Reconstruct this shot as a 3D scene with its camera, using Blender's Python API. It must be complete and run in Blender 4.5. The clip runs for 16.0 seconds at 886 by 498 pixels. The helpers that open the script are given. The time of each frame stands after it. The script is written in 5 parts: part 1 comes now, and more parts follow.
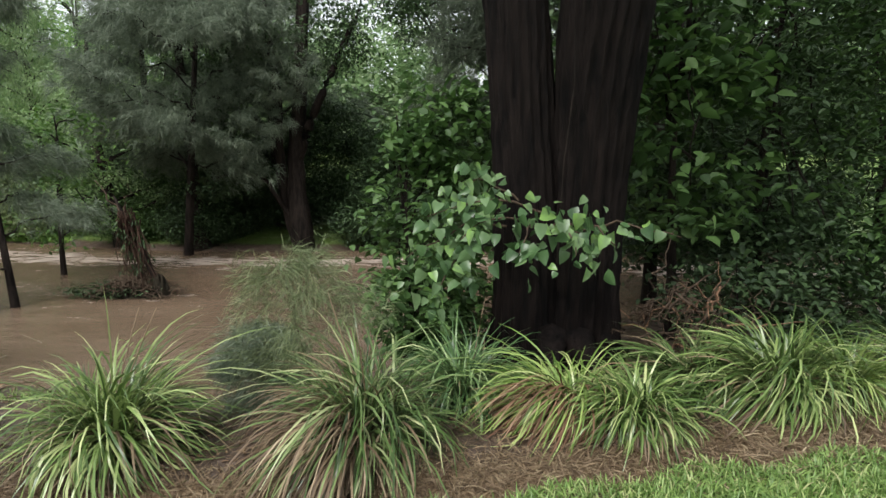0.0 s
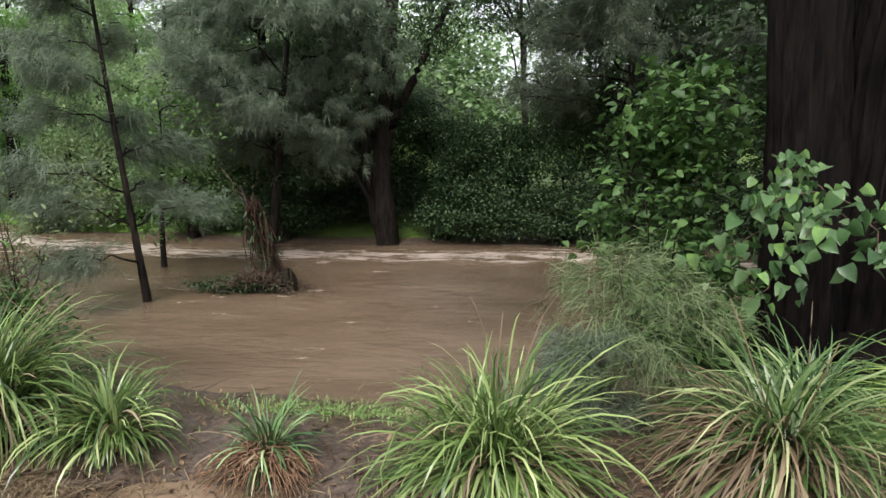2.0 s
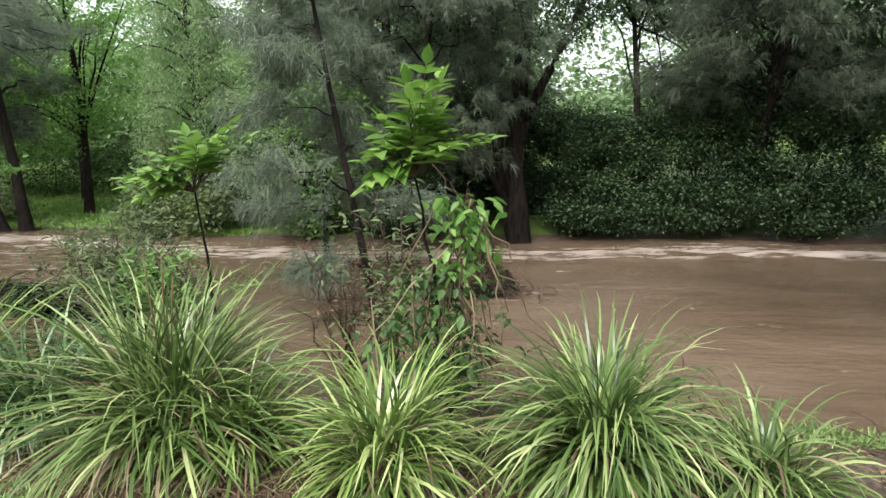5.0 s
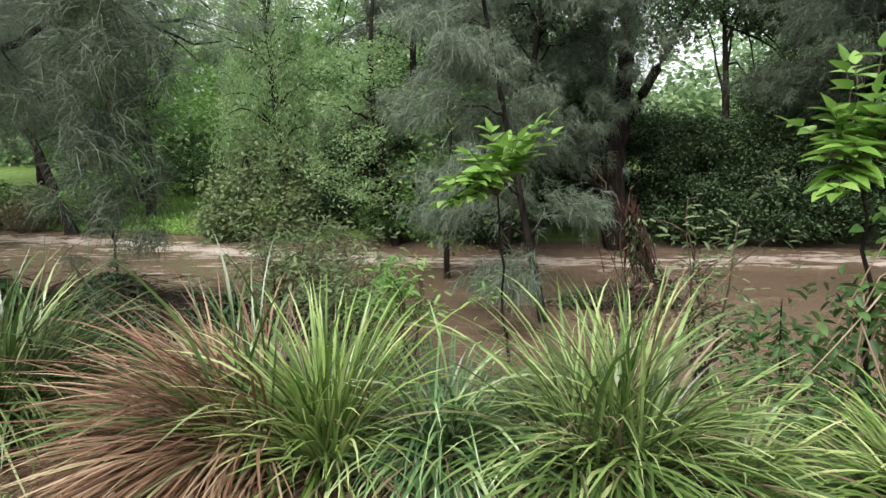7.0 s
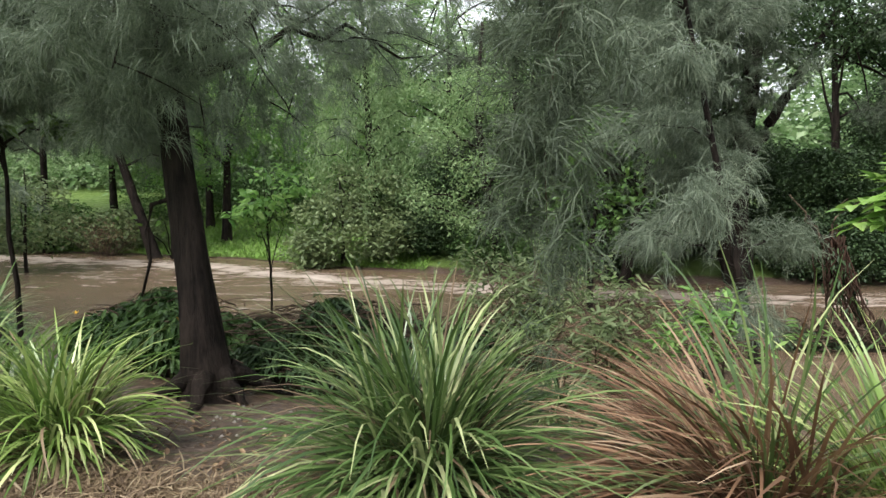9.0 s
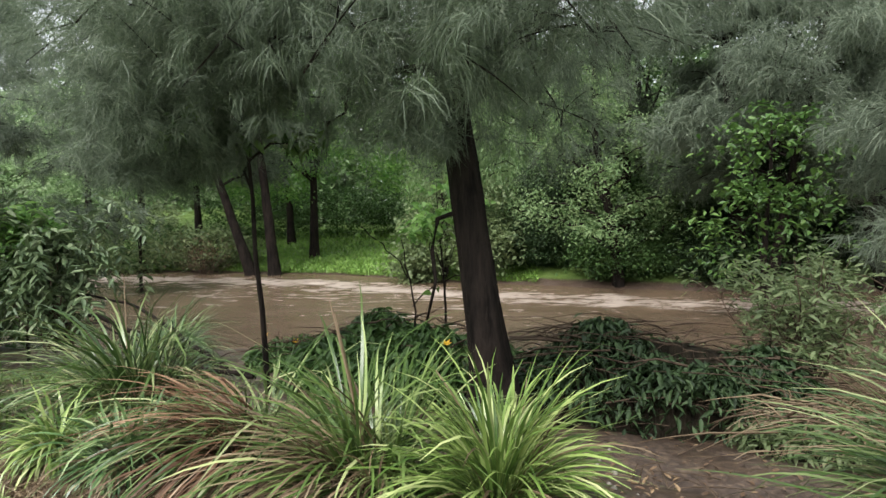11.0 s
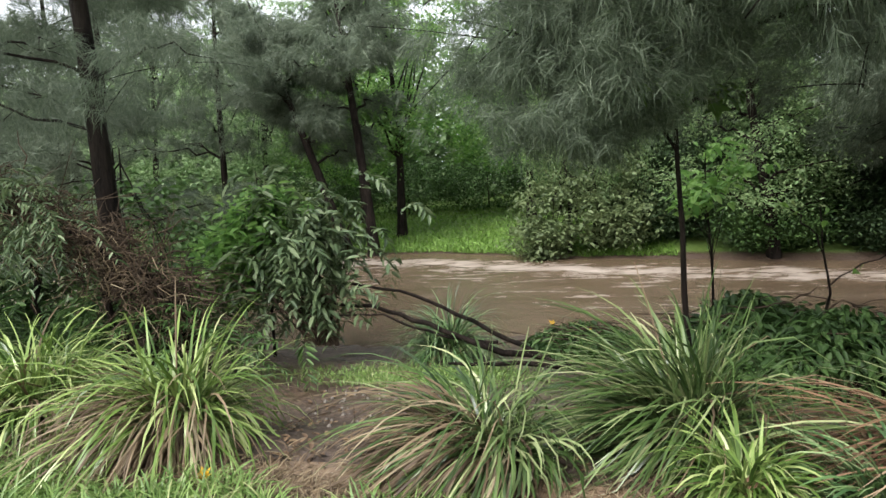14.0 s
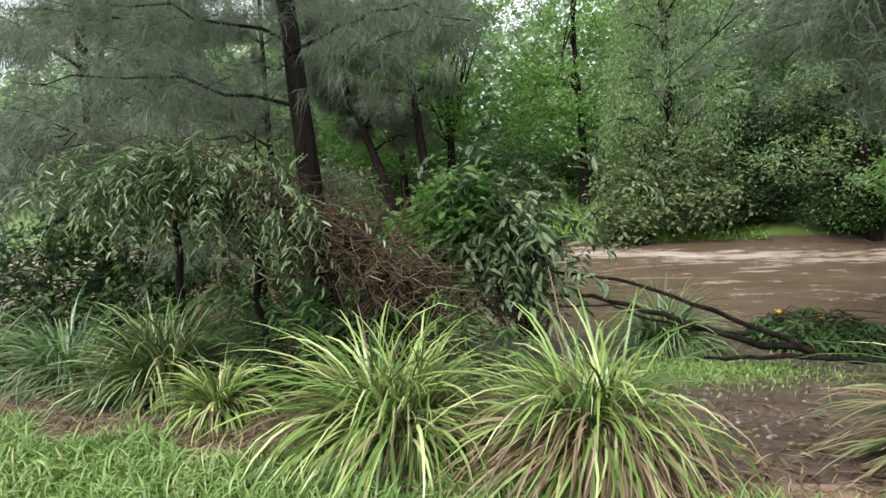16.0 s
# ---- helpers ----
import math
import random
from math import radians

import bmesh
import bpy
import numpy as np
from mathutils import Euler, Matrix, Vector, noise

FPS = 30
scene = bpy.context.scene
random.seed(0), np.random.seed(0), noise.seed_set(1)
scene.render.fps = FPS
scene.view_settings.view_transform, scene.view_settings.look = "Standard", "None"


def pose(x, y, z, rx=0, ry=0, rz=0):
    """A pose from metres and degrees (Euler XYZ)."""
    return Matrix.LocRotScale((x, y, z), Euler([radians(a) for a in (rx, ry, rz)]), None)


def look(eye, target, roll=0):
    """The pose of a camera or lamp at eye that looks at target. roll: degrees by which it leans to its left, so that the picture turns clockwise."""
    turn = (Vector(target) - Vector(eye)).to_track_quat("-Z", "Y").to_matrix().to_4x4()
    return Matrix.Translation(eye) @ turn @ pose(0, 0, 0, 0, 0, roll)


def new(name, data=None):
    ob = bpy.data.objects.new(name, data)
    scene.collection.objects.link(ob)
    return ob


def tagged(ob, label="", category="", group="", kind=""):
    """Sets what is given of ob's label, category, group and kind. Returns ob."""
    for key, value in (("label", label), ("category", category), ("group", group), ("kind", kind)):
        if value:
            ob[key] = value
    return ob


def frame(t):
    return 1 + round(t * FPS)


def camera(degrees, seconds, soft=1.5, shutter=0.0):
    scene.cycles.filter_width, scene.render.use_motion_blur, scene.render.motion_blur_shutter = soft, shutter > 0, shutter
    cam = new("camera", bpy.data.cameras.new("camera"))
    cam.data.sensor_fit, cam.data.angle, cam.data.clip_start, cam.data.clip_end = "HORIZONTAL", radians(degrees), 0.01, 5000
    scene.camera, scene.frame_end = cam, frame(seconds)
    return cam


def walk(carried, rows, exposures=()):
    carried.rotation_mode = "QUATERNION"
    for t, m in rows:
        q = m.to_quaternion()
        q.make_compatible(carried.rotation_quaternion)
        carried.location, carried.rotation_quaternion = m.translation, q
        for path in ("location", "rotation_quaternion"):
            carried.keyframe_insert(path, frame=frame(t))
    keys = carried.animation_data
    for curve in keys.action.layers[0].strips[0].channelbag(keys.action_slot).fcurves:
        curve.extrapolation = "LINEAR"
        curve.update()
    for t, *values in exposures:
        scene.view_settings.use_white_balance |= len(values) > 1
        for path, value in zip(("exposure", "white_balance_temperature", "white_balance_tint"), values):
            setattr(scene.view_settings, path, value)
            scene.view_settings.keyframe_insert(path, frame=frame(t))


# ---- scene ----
cam = camera(78.0, 16.0)
PATH = [
    (0, (0.425, 0.355, 1.588), (0.321, 2.335, 1.328), -0.1),
    (0.5, (-0.061, 0.422, 1.576), (-0.17, 2.401, 1.309), 0.0),
    (1, (-0.625, 0.519, 1.558), (-0.742, 2.496, 1.281), 0.1),
    (1.5, (-1.141, 0.613, 1.54), (-1.26, 2.589, 1.259), 0.2),
    (2, (-1.692, 0.693, 1.548), (-1.813, 2.669, 1.263), 0.4),
    (2.5, (-2.157, 0.779, 1.533), (-2.289, 2.752, 1.239), 0.4),
    (3, (-2.689, 0.875, 1.51), (-2.829, 2.848, 1.217), 0.2),
    (3.2, (-2.884, 0.902, 1.505), (-3.031, 2.874, 1.21), 0.0),
    (5.3, (-5.245, 1.137, 1.504), (-5.368, 3.111, 1.208), -0.9),
    (5.5, (-5.443, 1.163, 1.501), (-5.569, 3.137, 1.207), -0.8),
    (6, (-5.914, 1.234, 1.51), (-6.051, 3.208, 1.221), -0.8),
    (6.5, (-6.412, 1.315, 1.503), (-6.562, 3.289, 1.224), -0.6),
    (7, (-6.91, 1.388, 1.504), (-7.073, 3.362, 1.225), -0.6),
    (7.5, (-7.416, 1.461, 1.491), (-7.591, 3.435, 1.22), -0.4),
    (7.8, (-7.722, 1.499, 1.492), (-7.91, 3.473, 1.226), -0.5),
    (8, (-7.927, 1.526, 1.499), (-8.129, 3.501, 1.258), -0.1),
    (8.5, (-8.432, 1.583, 1.468), (-8.652, 3.562, 1.281), 0.4),
    (9, (-8.918, 1.662, 1.415), (-9.158, 3.641, 1.251), 0.3),
    (9.5, (-9.365, 1.732, 1.406), (-9.641, 3.707, 1.253), 0.1),
    (9.8, (-9.645, 1.767, 1.407), (-9.95, 3.739, 1.269), -0.1),
    (10, (-9.827, 1.79, 1.41), (-10.157, 3.758, 1.28), -0.2),
    (10.2, (-9.999, 1.8, 1.419), (-10.346, 3.765, 1.295), -0.6),
    (12.3, (-12.004, 1.858, 1.426), (-12.412, 3.811, 1.284), -1.9),
    (12.5, (-12.201, 1.869, 1.43), (-12.612, 3.82, 1.28), -2.3),
    (13, (-12.686, 1.882, 1.446), (-13.095, 3.832, 1.274), -2.4),
    (13.5, (-13.159, 1.888, 1.467), (-13.576, 3.835, 1.277), -2.7),
    (14, (-13.654, 1.894, 1.489), (-14.07, 3.839, 1.282), -3.0),
    (14.5, (-14.173, 1.922, 1.483), (-14.584, 3.866, 1.258), -3.4),
    (15, (-14.706, 1.918, 1.505), (-15.106, 3.863, 1.264), -3.5),
    (15.5, (-15.202, 1.925, 1.515), (-15.597, 3.871, 1.272), -3.5),
    (16, (-15.708, 1.919, 1.534), (-16.103, 3.863, 1.284), -3.7),
]
SKY, SUN, EXPOSURE = 0.1, 3.1, 1.04
walk(cam, [(t, look(eye, target, roll)) for t, eye, target, roll in PATH], [(0.0, EXPOSURE - 0.4, 6420, 12), (2.0, EXPOSURE - 0.25, 6420, 12), (5.0, EXPOSURE, 6420, 12), (10.0, EXPOSURE, 6420, 12), (12.5, EXPOSURE - 0.12, 6420, 12), (16.0, EXPOSURE - 0.12, 6420, 12)])

# ---------------------------------------------------------------- sky and light
world = bpy.data.worlds.new("overcast_sky")
scene.world = world
world.use_nodes = True
wn, wl = world.node_tree.nodes, world.node_tree.links
sky = wn.new("ShaderNodeTexSky")
sky.sky_type, sky.sun_disc = "NISHITA", False
sky.sun_elevation, sky.sun_rotation = radians(52), radians(205)
sky.dust_density, sky.air_density = 4.0, 1.5
grey = wn.new("ShaderNodeMix")
grey.data_type = "RGBA"
grey.inputs[0].default_value = 0.78
grey.inputs[7].default_value = (8.6, 9.0, 9.2, 1)
wl.new(sky.outputs[0], grey.inputs[6])
wl.new(grey.outputs[2], wn["Background"].inputs[0])
wn["Background"].inputs[1].default_value = SKY

sun = new("sun", bpy.data.lights.new("sun", "SUN"))
sun.data.energy, sun.data.angle, sun.data.color = SUN, radians(30), (1.0, 0.985, 0.95)
sun.matrix_world = look((-4.5, -9.5, 13.5), (0, 0, 0))


# ---------------------------------------------------------------- materials
def shader(name):
    m = bpy.data.materials.new(name)
    m.use_nodes = True
    return m, m.node_tree.nodes, m.node_tree.links, m.node_tree.nodes["Principled BSDF"]


def ramp(nodes, stops):
    r = nodes.new("ShaderNodeValToRGB")
    e = r.color_ramp.elements
    while len(e) < len(stops):
        e.new(0.5)
    for k, (p, c) in enumerate(stops):
        e[k].position, e[k].color = p, (*c, 1)
    return r


def noise_tex(nodes, links, scale, detail=4.0, stretch=None, rough=0.6):
    n = nodes.new("ShaderNodeTexNoise")
    n.inputs["Scale"].default_value, n.inputs["Detail"].default_value, n.inputs["Roughness"].default_value = scale, detail, rough
    c = nodes.new("ShaderNodeTexCoord")
    if stretch:
        mp = nodes.new("ShaderNodeMapping")
        mp.inputs["Scale"].default_value = stretch
        links.new(c.outputs["Object"], mp.inputs[0])
        links.new(mp.outputs[0], n.inputs["Vector"])
    else:
        links.new(c.outputs["Object"], n.inputs["Vector"])
    return n


def leaf_mat(name, stops, rough=0.45, through_light=0.3, scale=3.0, by_object=False):
    """Leaves and blades: each its own tint, a slow drift of tone over the plant, light through the thin sheet."""
    m, n, l, b = shader(name)
    if by_object:
        g = n.new("ShaderNodeObjectInfo")
        rnd = g.outputs["Random"]
    else:
        g = n.new("ShaderNodeNewGeometry")
        rnd = g.outputs["Random Per Island"]
    nz = noise_tex(n, l, scale, 3.0)
    mix = n.new("ShaderNodeMath")
    mix.operation = "MULTIPLY_ADD"
    mix.inputs[1].default_value = 0.62
    l.new(rnd, mix.inputs[0])
    half = n.new("ShaderNodeMath")
    half.operation = "MULTIPLY"
    half.inputs[1].default_value = 0.38
    l.new(nz.outputs[0], half.inputs[0])
    l.new(half.outputs[0], mix.inputs[2])
    r = ramp(n, stops)
    l.new(mix.outputs[0], r.inputs[0])
    l.new(r.outputs[0], b.inputs["Base Color"])
    b.inputs["Roughness"].default_value = rough
    b.inputs["Specular IOR Level"].default_value = 0.42
    t = n.new("ShaderNodeBsdfTranslucent")
    l.new(r.outputs[0], t.inputs[0])
    s = n.new("ShaderNodeMixShader")
    s.inputs[0].default_value = through_light
    l.new(b.outputs[0], s.inputs[1])
    l.new(t.outputs[0], s.inputs[2])
    l.new(s.outputs[0], n["Material Output"].inputs[0])
    return m


def bark_mat(name, dark, light, scale=9.0, depth=0.5):
    m, n, l, b = shader(name)
    a = noise_tex(n, l, scale, 6.0, (1.0, 1.0, 0.16), 0.7)
    c = noise_tex(n, l, 1.7, 4.0)
    add = n.new("ShaderNodeMath")
    add.operation = "MULTIPLY_ADD"
    add.inputs[1].default_value = 0.7
    l.new(a.outputs[0], add.inputs[0])
    h = n.new("ShaderNodeMath")
    h.operation = "MULTIPLY"
    h.inputs[1].default_value = 0.3
    l.new(c.outputs[0], h.inputs[0])
    l.new(h.outputs[0], add.inputs[2])
    r = ramp(n, [(0.4, dark), (0.52, tuple((p + q) / 2 for p, q in zip(dark, light))), (0.68, light)])
    l.new(add.outputs[0], r.inputs[0])
    l.new(r.outputs[0], b.inputs["Base Color"])
    b.inputs["Roughness"].default_value = 0.7
    b.inputs["Specular IOR Level"].default_value = 0.08
    bp = n.new("ShaderNodeBump")
    bp.inputs["Strength"].default_value, bp.inputs["Distance"].default_value = depth, 0.06
    l.new(a.outputs[0], bp.inputs["Height"])
    l.new(bp.outputs[0], b.inputs["Normal"])
    return m


def ground_mat():
    m, n, l, b = shader("wet_mud_and_turf")
    at = n.new("ShaderNodeAttribute")
    at.attribute_name = "turf"
    dry = n.new("ShaderNodeAttribute")
    dry.attribute_name = "litter"
    n1, n2, n3 = noise_tex(n, l, 2.2, 6.0), noise_tex(n, l, 26.0, 6.0), noise_tex(n, l, 90.0, 3.0)
    mud = ramp(n, [(0.3, (0.03, 0.02, 0.014)), (0.52, (0.068, 0.046, 0.033)), (0.72, (0.12, 0.087, 0.064))])
    l.new(n2.outputs[0], mud.inputs[0])
    turf = ramp(n, [(0.3, (0.05, 0.075, 0.018)), (0.5, (0.09, 0.15, 0.03)), (0.75, (0.16, 0.2, 0.055))])
    l.new(n2.outputs[0], turf.inputs[0])
    straw = ramp(n, [(0.32, (0.07, 0.045, 0.026)), (0.55, (0.19, 0.13, 0.07)), (0.75, (0.3, 0.22, 0.12))])
    l.new(n3.outputs[0], straw.inputs[0])

    def edge(attr):
        k = n.new("ShaderNodeMath")
        k.operation = "ADD"
        l.new(attr.outputs["Fac"], k.inputs[0])
        o = n.new("ShaderNodeMath")
        o.operation = "MULTIPLY_ADD"
        o.inputs[1].default_value, o.inputs[2].default_value = 0.9, -0.45
        l.new(n2.outputs[0], o.inputs[0])
        l.new(o.outputs[0], k.inputs[1])
        s = n.new("ShaderNodeMapRange")
        s.inputs[1].default_value, s.inputs[2].default_value = 0.35, 0.65
        l.new(k.outputs[0], s.inputs[0])
        return s.outputs[0]

    def blend(fac, one, two):
        x = n.new("ShaderNodeMix")
        x.data_type = "RGBA"
        l.new(fac, x.inputs[0])
        l.new(one, x.inputs[6])
        l.new(two, x.inputs[7])
        return x.outputs[2]

    et, es = edge(at), edge(dry)
    col = blend(es, mud.outputs[0], straw.outputs[0])
    col = blend(et, col, turf.outputs[0])
    l.new(col, b.inputs["Base Color"])
    rg = n.new("ShaderNodeMapRange")
    rg.inputs[1].default_value, rg.inputs[2].default_value, rg.inputs[3].default_value, rg.inputs[4].default_value = 0.35, 0.65, 0.28, 0.75
    l.new(n1.outputs[0], rg.inputs[0])
    l.new(rg.outputs[0], b.inputs["Roughness"])
    bp = n.new("ShaderNodeBump")
    bp.inputs["Strength"].default_value, bp.inputs["Distance"].default_value = 0.7, 0.02
    l.new(n2.outputs[0], bp.inputs["Height"])
    l.new(bp.outputs[0], b.inputs["Normal"])
    return m


def water_mat(name, foam, tone=1.0):
    m, n, l, b = shader(name)
    a = noise_tex(n, l, 1.1, 6.0, (0.5, 1.3, 1.0))
    base = ramp(n, [(p, tuple(tone * k for k in col)) for p, col in ((0.3, (0.1, 0.068, 0.043)), (0.55, (0.13, 0.091, 0.06)), (0.75, (0.165, 0.12, 0.083)))])
    l.new(a.outputs[0], base.inputs[0])
    col = base.outputs[0]
    b.inputs["Roughness"].default_value = 0.17
    b.inputs["Specular IOR Level"].default_value = 0.7
    b.inputs["IOR"].default_value = 1.33
    rip = noise_tex(n, l, 3.2, 7.0, (0.6, 1.7, 1.0), 0.68)
    if foam:
        at = n.new("ShaderNodeAttribute")
        at.attribute_name = "foam_sheen"
        fz = noise_tex(n, l, 2.4, 9.0, (0.55, 1.5, 1.0), 0.75)
        k = n.new("ShaderNodeMath")
        k.operation = "MULTIPLY_ADD"
        k.inputs[1].default_value = 0.2
        l.new(at.outputs["Fac"], k.inputs[0])
        l.new(fz.outputs[0], k.inputs[2])
        s = n.new("ShaderNodeMapRange")
        s.inputs[1].default_value, s.inputs[2].default_value, s.inputs[4].default_value = 0.62, 0.79, 0.72
        l.new(k.outputs[0], s.inputs[0])
        x = n.new("ShaderNodeMix")
        x.data_type = "RGBA"
        # Foam colour; also mixed in as sky reflection painted on the far reach.
        x.inputs[7].default_value = (0.56, 0.48, 0.42, 1)
        l.new(s.outputs[0], x.inputs[0])
        l.new(col, x.inputs[6])
        col = x.outputs[2]
        ru = n.new("ShaderNodeMapRange")
        ru.inputs[3].default_value, ru.inputs[4].default_value = 0.2, 0.6
        l.new(s.outputs[0], ru.inputs[0])
        l.new(ru.outputs[0], b.inputs["Roughness"])
    l.new(col, b.inputs["Base Color"])
    bp = n.new("ShaderNodeBump")
    bp.inputs["Strength"].default_value, bp.inputs["Distance"].default_value = (0.42, 0.08) if foam else (0.25, 0.03)
    l.new(rip.outputs[0], bp.inputs["Height"])
    l.new(bp.outputs[0], b.inputs["Normal"])
    return m


# Strap leaves: end stops paint wet highlights and shaded interiors into random blade tints.
M_BLADE = leaf_mat("strap_leaf_green", [(0.12, (0.025, 0.0557, 0.0126)), (0.42, (0.0827, 0.139, 0.0348)), (0.66, (0.185, 0.261, 0.0799)), (0.86, (0.435, 0.479, 0.217))], 0.3, 0.16)
M_BLADE_BRIGHT = leaf_mat("strap_leaf_fresh", [(0.15, (0.0382, 0.0832, 0.0153)), (0.45, (0.137, 0.217, 0.0478)), (0.66, (0.268, 0.356, 0.107)), (0.86, (0.511, 0.544, 0.261))], 0.3, 0.18)
M_BLADE_GREY = leaf_mat("strap_leaf_bluish", [(0.15, (0.025, 0.057, 0.0209)), (0.45, (0.074, 0.144, 0.0505)), (0.67, (0.161, 0.259, 0.0974)), (0.87, (0.391, 0.456, 0.239))], 0.31, 0.15)
M_BLADE_DARK = leaf_mat("strap_leaf_dark", [(0.15, (0.0209, 0.0431, 0.0126)), (0.45, (0.0653, 0.115, 0.0305)), (0.68, (0.147, 0.205, 0.0731)), (0.86, (0.435, 0.456, 0.239))], 0.3, 0.15)
M_DRY = leaf_mat("strap_leaf_dead", [(0.12, (0.0566, 0.0365, 0.0218)), (0.4, (0.135, 0.0914, 0.0539)), (0.68, (0.235, 0.174, 0.104)), (0.9, (0.374, 0.313, 0.2))], 0.6, 0.18)
M_RUST = leaf_mat("strap_leaf_rust", [(0.12, (0.0609, 0.0305, 0.0174)), (0.42, (0.157, 0.0827, 0.0452)), (0.66, (0.261, 0.157, 0.0914)), (0.87, (0.4, 0.304, 0.2))], 0.6, 0.18)
M_NEEDLE = leaf_mat("sheoak_needles", [(0.1, (0.058, 0.08, 0.052)), (0.45, (0.122, 0.158, 0.105)), (0.75, (0.19, 0.235, 0.16)), (0.95, (0.28, 0.32, 0.22))], 0.55, 0.36, 0.9)
M_NEEDLE_OLIVE = leaf_mat("sheoak_needles_olive", [(0.1, (0.06, 0.08, 0.035)), (0.45, (0.12, 0.155, 0.07)), (0.75, (0.19, 0.235, 0.11)), (0.95, (0.27, 0.3, 0.16))], 0.6, 0.3, 0.9)
M_NEEDLE_DARK = leaf_mat("sheoak_needles_dark", [(0.1, (0.026, 0.038, 0.022)), (0.45, (0.058, 0.08, 0.047)), (0.75, (0.1, 0.128, 0.078)), (0.95, (0.16, 0.19, 0.115))], 0.6, 0.3, 0.9)
# Distance haze and missing light are put into this pale leaf colour.
M_WOODS_HAZED = leaf_mat("woodland_leaf_hazed", [(0.15, (0.1, 0.17, 0.075)), (0.42, (0.19, 0.3, 0.13)), (0.6, (0.29, 0.41, 0.2)), (0.8, (0.4, 0.5, 0.3))], 0.5, 0.55, 0.16)
M_LEAF = leaf_mat("broad_leaf_mid", [(0.1, (0.024, 0.052, 0.016)), (0.45, (0.055, 0.115, 0.03)), (0.75, (0.1, 0.185, 0.05)), (0.95, (0.15, 0.235, 0.07))], 0.55, 0.32, 0.7)
M_LEAF_FRESH = leaf_mat("broad_leaf_fresh", [(0.1, (0.035, 0.08, 0.02)), (0.45, (0.075, 0.16, 0.035)), (0.75, (0.13, 0.24, 0.055)), (0.95, (0.21, 0.31, 0.09))], 0.4, 0.32, 0.9)
M_LEAF_DARK = leaf_mat("broad_leaf_dark", [(0.1, (0.014, 0.03, 0.011)), (0.45, (0.032, 0.064, 0.022)), (0.75, (0.058, 0.105, 0.036)), (0.95, (0.1, 0.145, 0.065))], 0.6, 0.25, 0.7)
# Next two: leaf colour raised beyond its own to paint bright, hazy far trees.
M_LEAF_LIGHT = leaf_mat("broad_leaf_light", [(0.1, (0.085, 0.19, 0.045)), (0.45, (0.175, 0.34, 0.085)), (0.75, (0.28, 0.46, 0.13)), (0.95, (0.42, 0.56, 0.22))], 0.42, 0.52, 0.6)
M_LEAF_HAZED = leaf_mat("broad_leaf_hazed", [(0.1, (0.12, 0.2, 0.085)), (0.45, (0.205, 0.32, 0.135)), (0.75, (0.3, 0.41, 0.19)), (0.95, (0.42, 0.52, 0.29))], 0.45, 0.52, 0.5)
M_LEAF_GREY = leaf_mat("small_leaf_greyish", [(0.1, (0.09, 0.13, 0.06)), (0.45, (0.16, 0.215, 0.095)), (0.75, (0.22, 0.28, 0.13)), (0.95, (0.3, 0.35, 0.18))], 0.55, 0.48, 0.5)
M_LEAF_SILVER = leaf_mat("upturned_leaf_pale", [(0.1, (0.05, 0.085, 0.038)), (0.45, (0.11, 0.165, 0.075)), (0.7, (0.17, 0.23, 0.105)), (0.9, (0.33, 0.39, 0.24))], 0.45, 0.22, 1.5)
M_BIGLEAF = leaf_mat("heart_leaf", [(0.1, (0.03, 0.065, 0.026)), (0.4, (0.07, 0.14, 0.05)), (0.68, (0.14, 0.22, 0.1)), (0.9, (0.24, 0.44, 0.09))], 0.33, 0.3, 1.5, True)
M_FRESH = leaf_mat("fresh_leaflet", [(0.1, (0.075, 0.16, 0.028)), (0.45, (0.135, 0.26, 0.045)), (0.75, (0.21, 0.35, 0.075)), (0.95, (0.32, 0.43, 0.15))], 0.35, 0.38, 2.0, True)
M_SAPLEAF = leaf_mat("sapling_leaf", [(0.1, (0.025, 0.055, 0.015)), (0.5, (0.06, 0.12, 0.025)), (0.8, (0.13, 0.22, 0.04)), (0.95, (0.3, 0.36, 0.06))], 0.38, 0.3, 2.0, True)
M_DEAD_LEAF = leaf_mat("dead_leaf", [(0.1, (0.05, 0.03, 0.018)), (0.5, (0.13, 0.08, 0.045)), (0.85, (0.26, 0.18, 0.1))], 0.7, 0.15, 3.0)
M_LAWN = leaf_mat("lawn_blade", [(0.1, (0.07, 0.15, 0.03)), (0.42, (0.15, 0.25, 0.065)), (0.7, (0.24, 0.35, 0.1)), (0.88, (0.44, 0.42, 0.22))], 0.45, 0.3, 2.0)
M_BANKGRASS = leaf_mat("bank_grass", [(0.1, (0.075, 0.15, 0.0312)), (0.45, (0.163, 0.294, 0.0562)), (0.75, (0.25, 0.4, 0.0938)), (0.95, (0.375, 0.475, 0.163))], 0.5, 0.3, 0.8)
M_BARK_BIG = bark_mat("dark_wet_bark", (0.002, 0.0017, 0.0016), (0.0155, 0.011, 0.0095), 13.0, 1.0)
M_BARK = bark_mat("sheoak_bark", (0.006, 0.005, 0.004), (0.036, 0.027, 0.022), 16.0, 1.0)
M_BARK_RED = bark_mat("reddish_wet_bark", (0.016, 0.009, 0.006), (0.07, 0.042, 0.03), 14.0, 0.6)
M_TWIG = bark_mat("twig_bark", (0.03, 0.021, 0.015), (0.13, 0.095, 0.066), 30.0, 0.3)
M_ROOT = bark_mat("root_fibre", (0.09, 0.05, 0.03), (0.32, 0.2, 0.125), 40.0, 0.5)
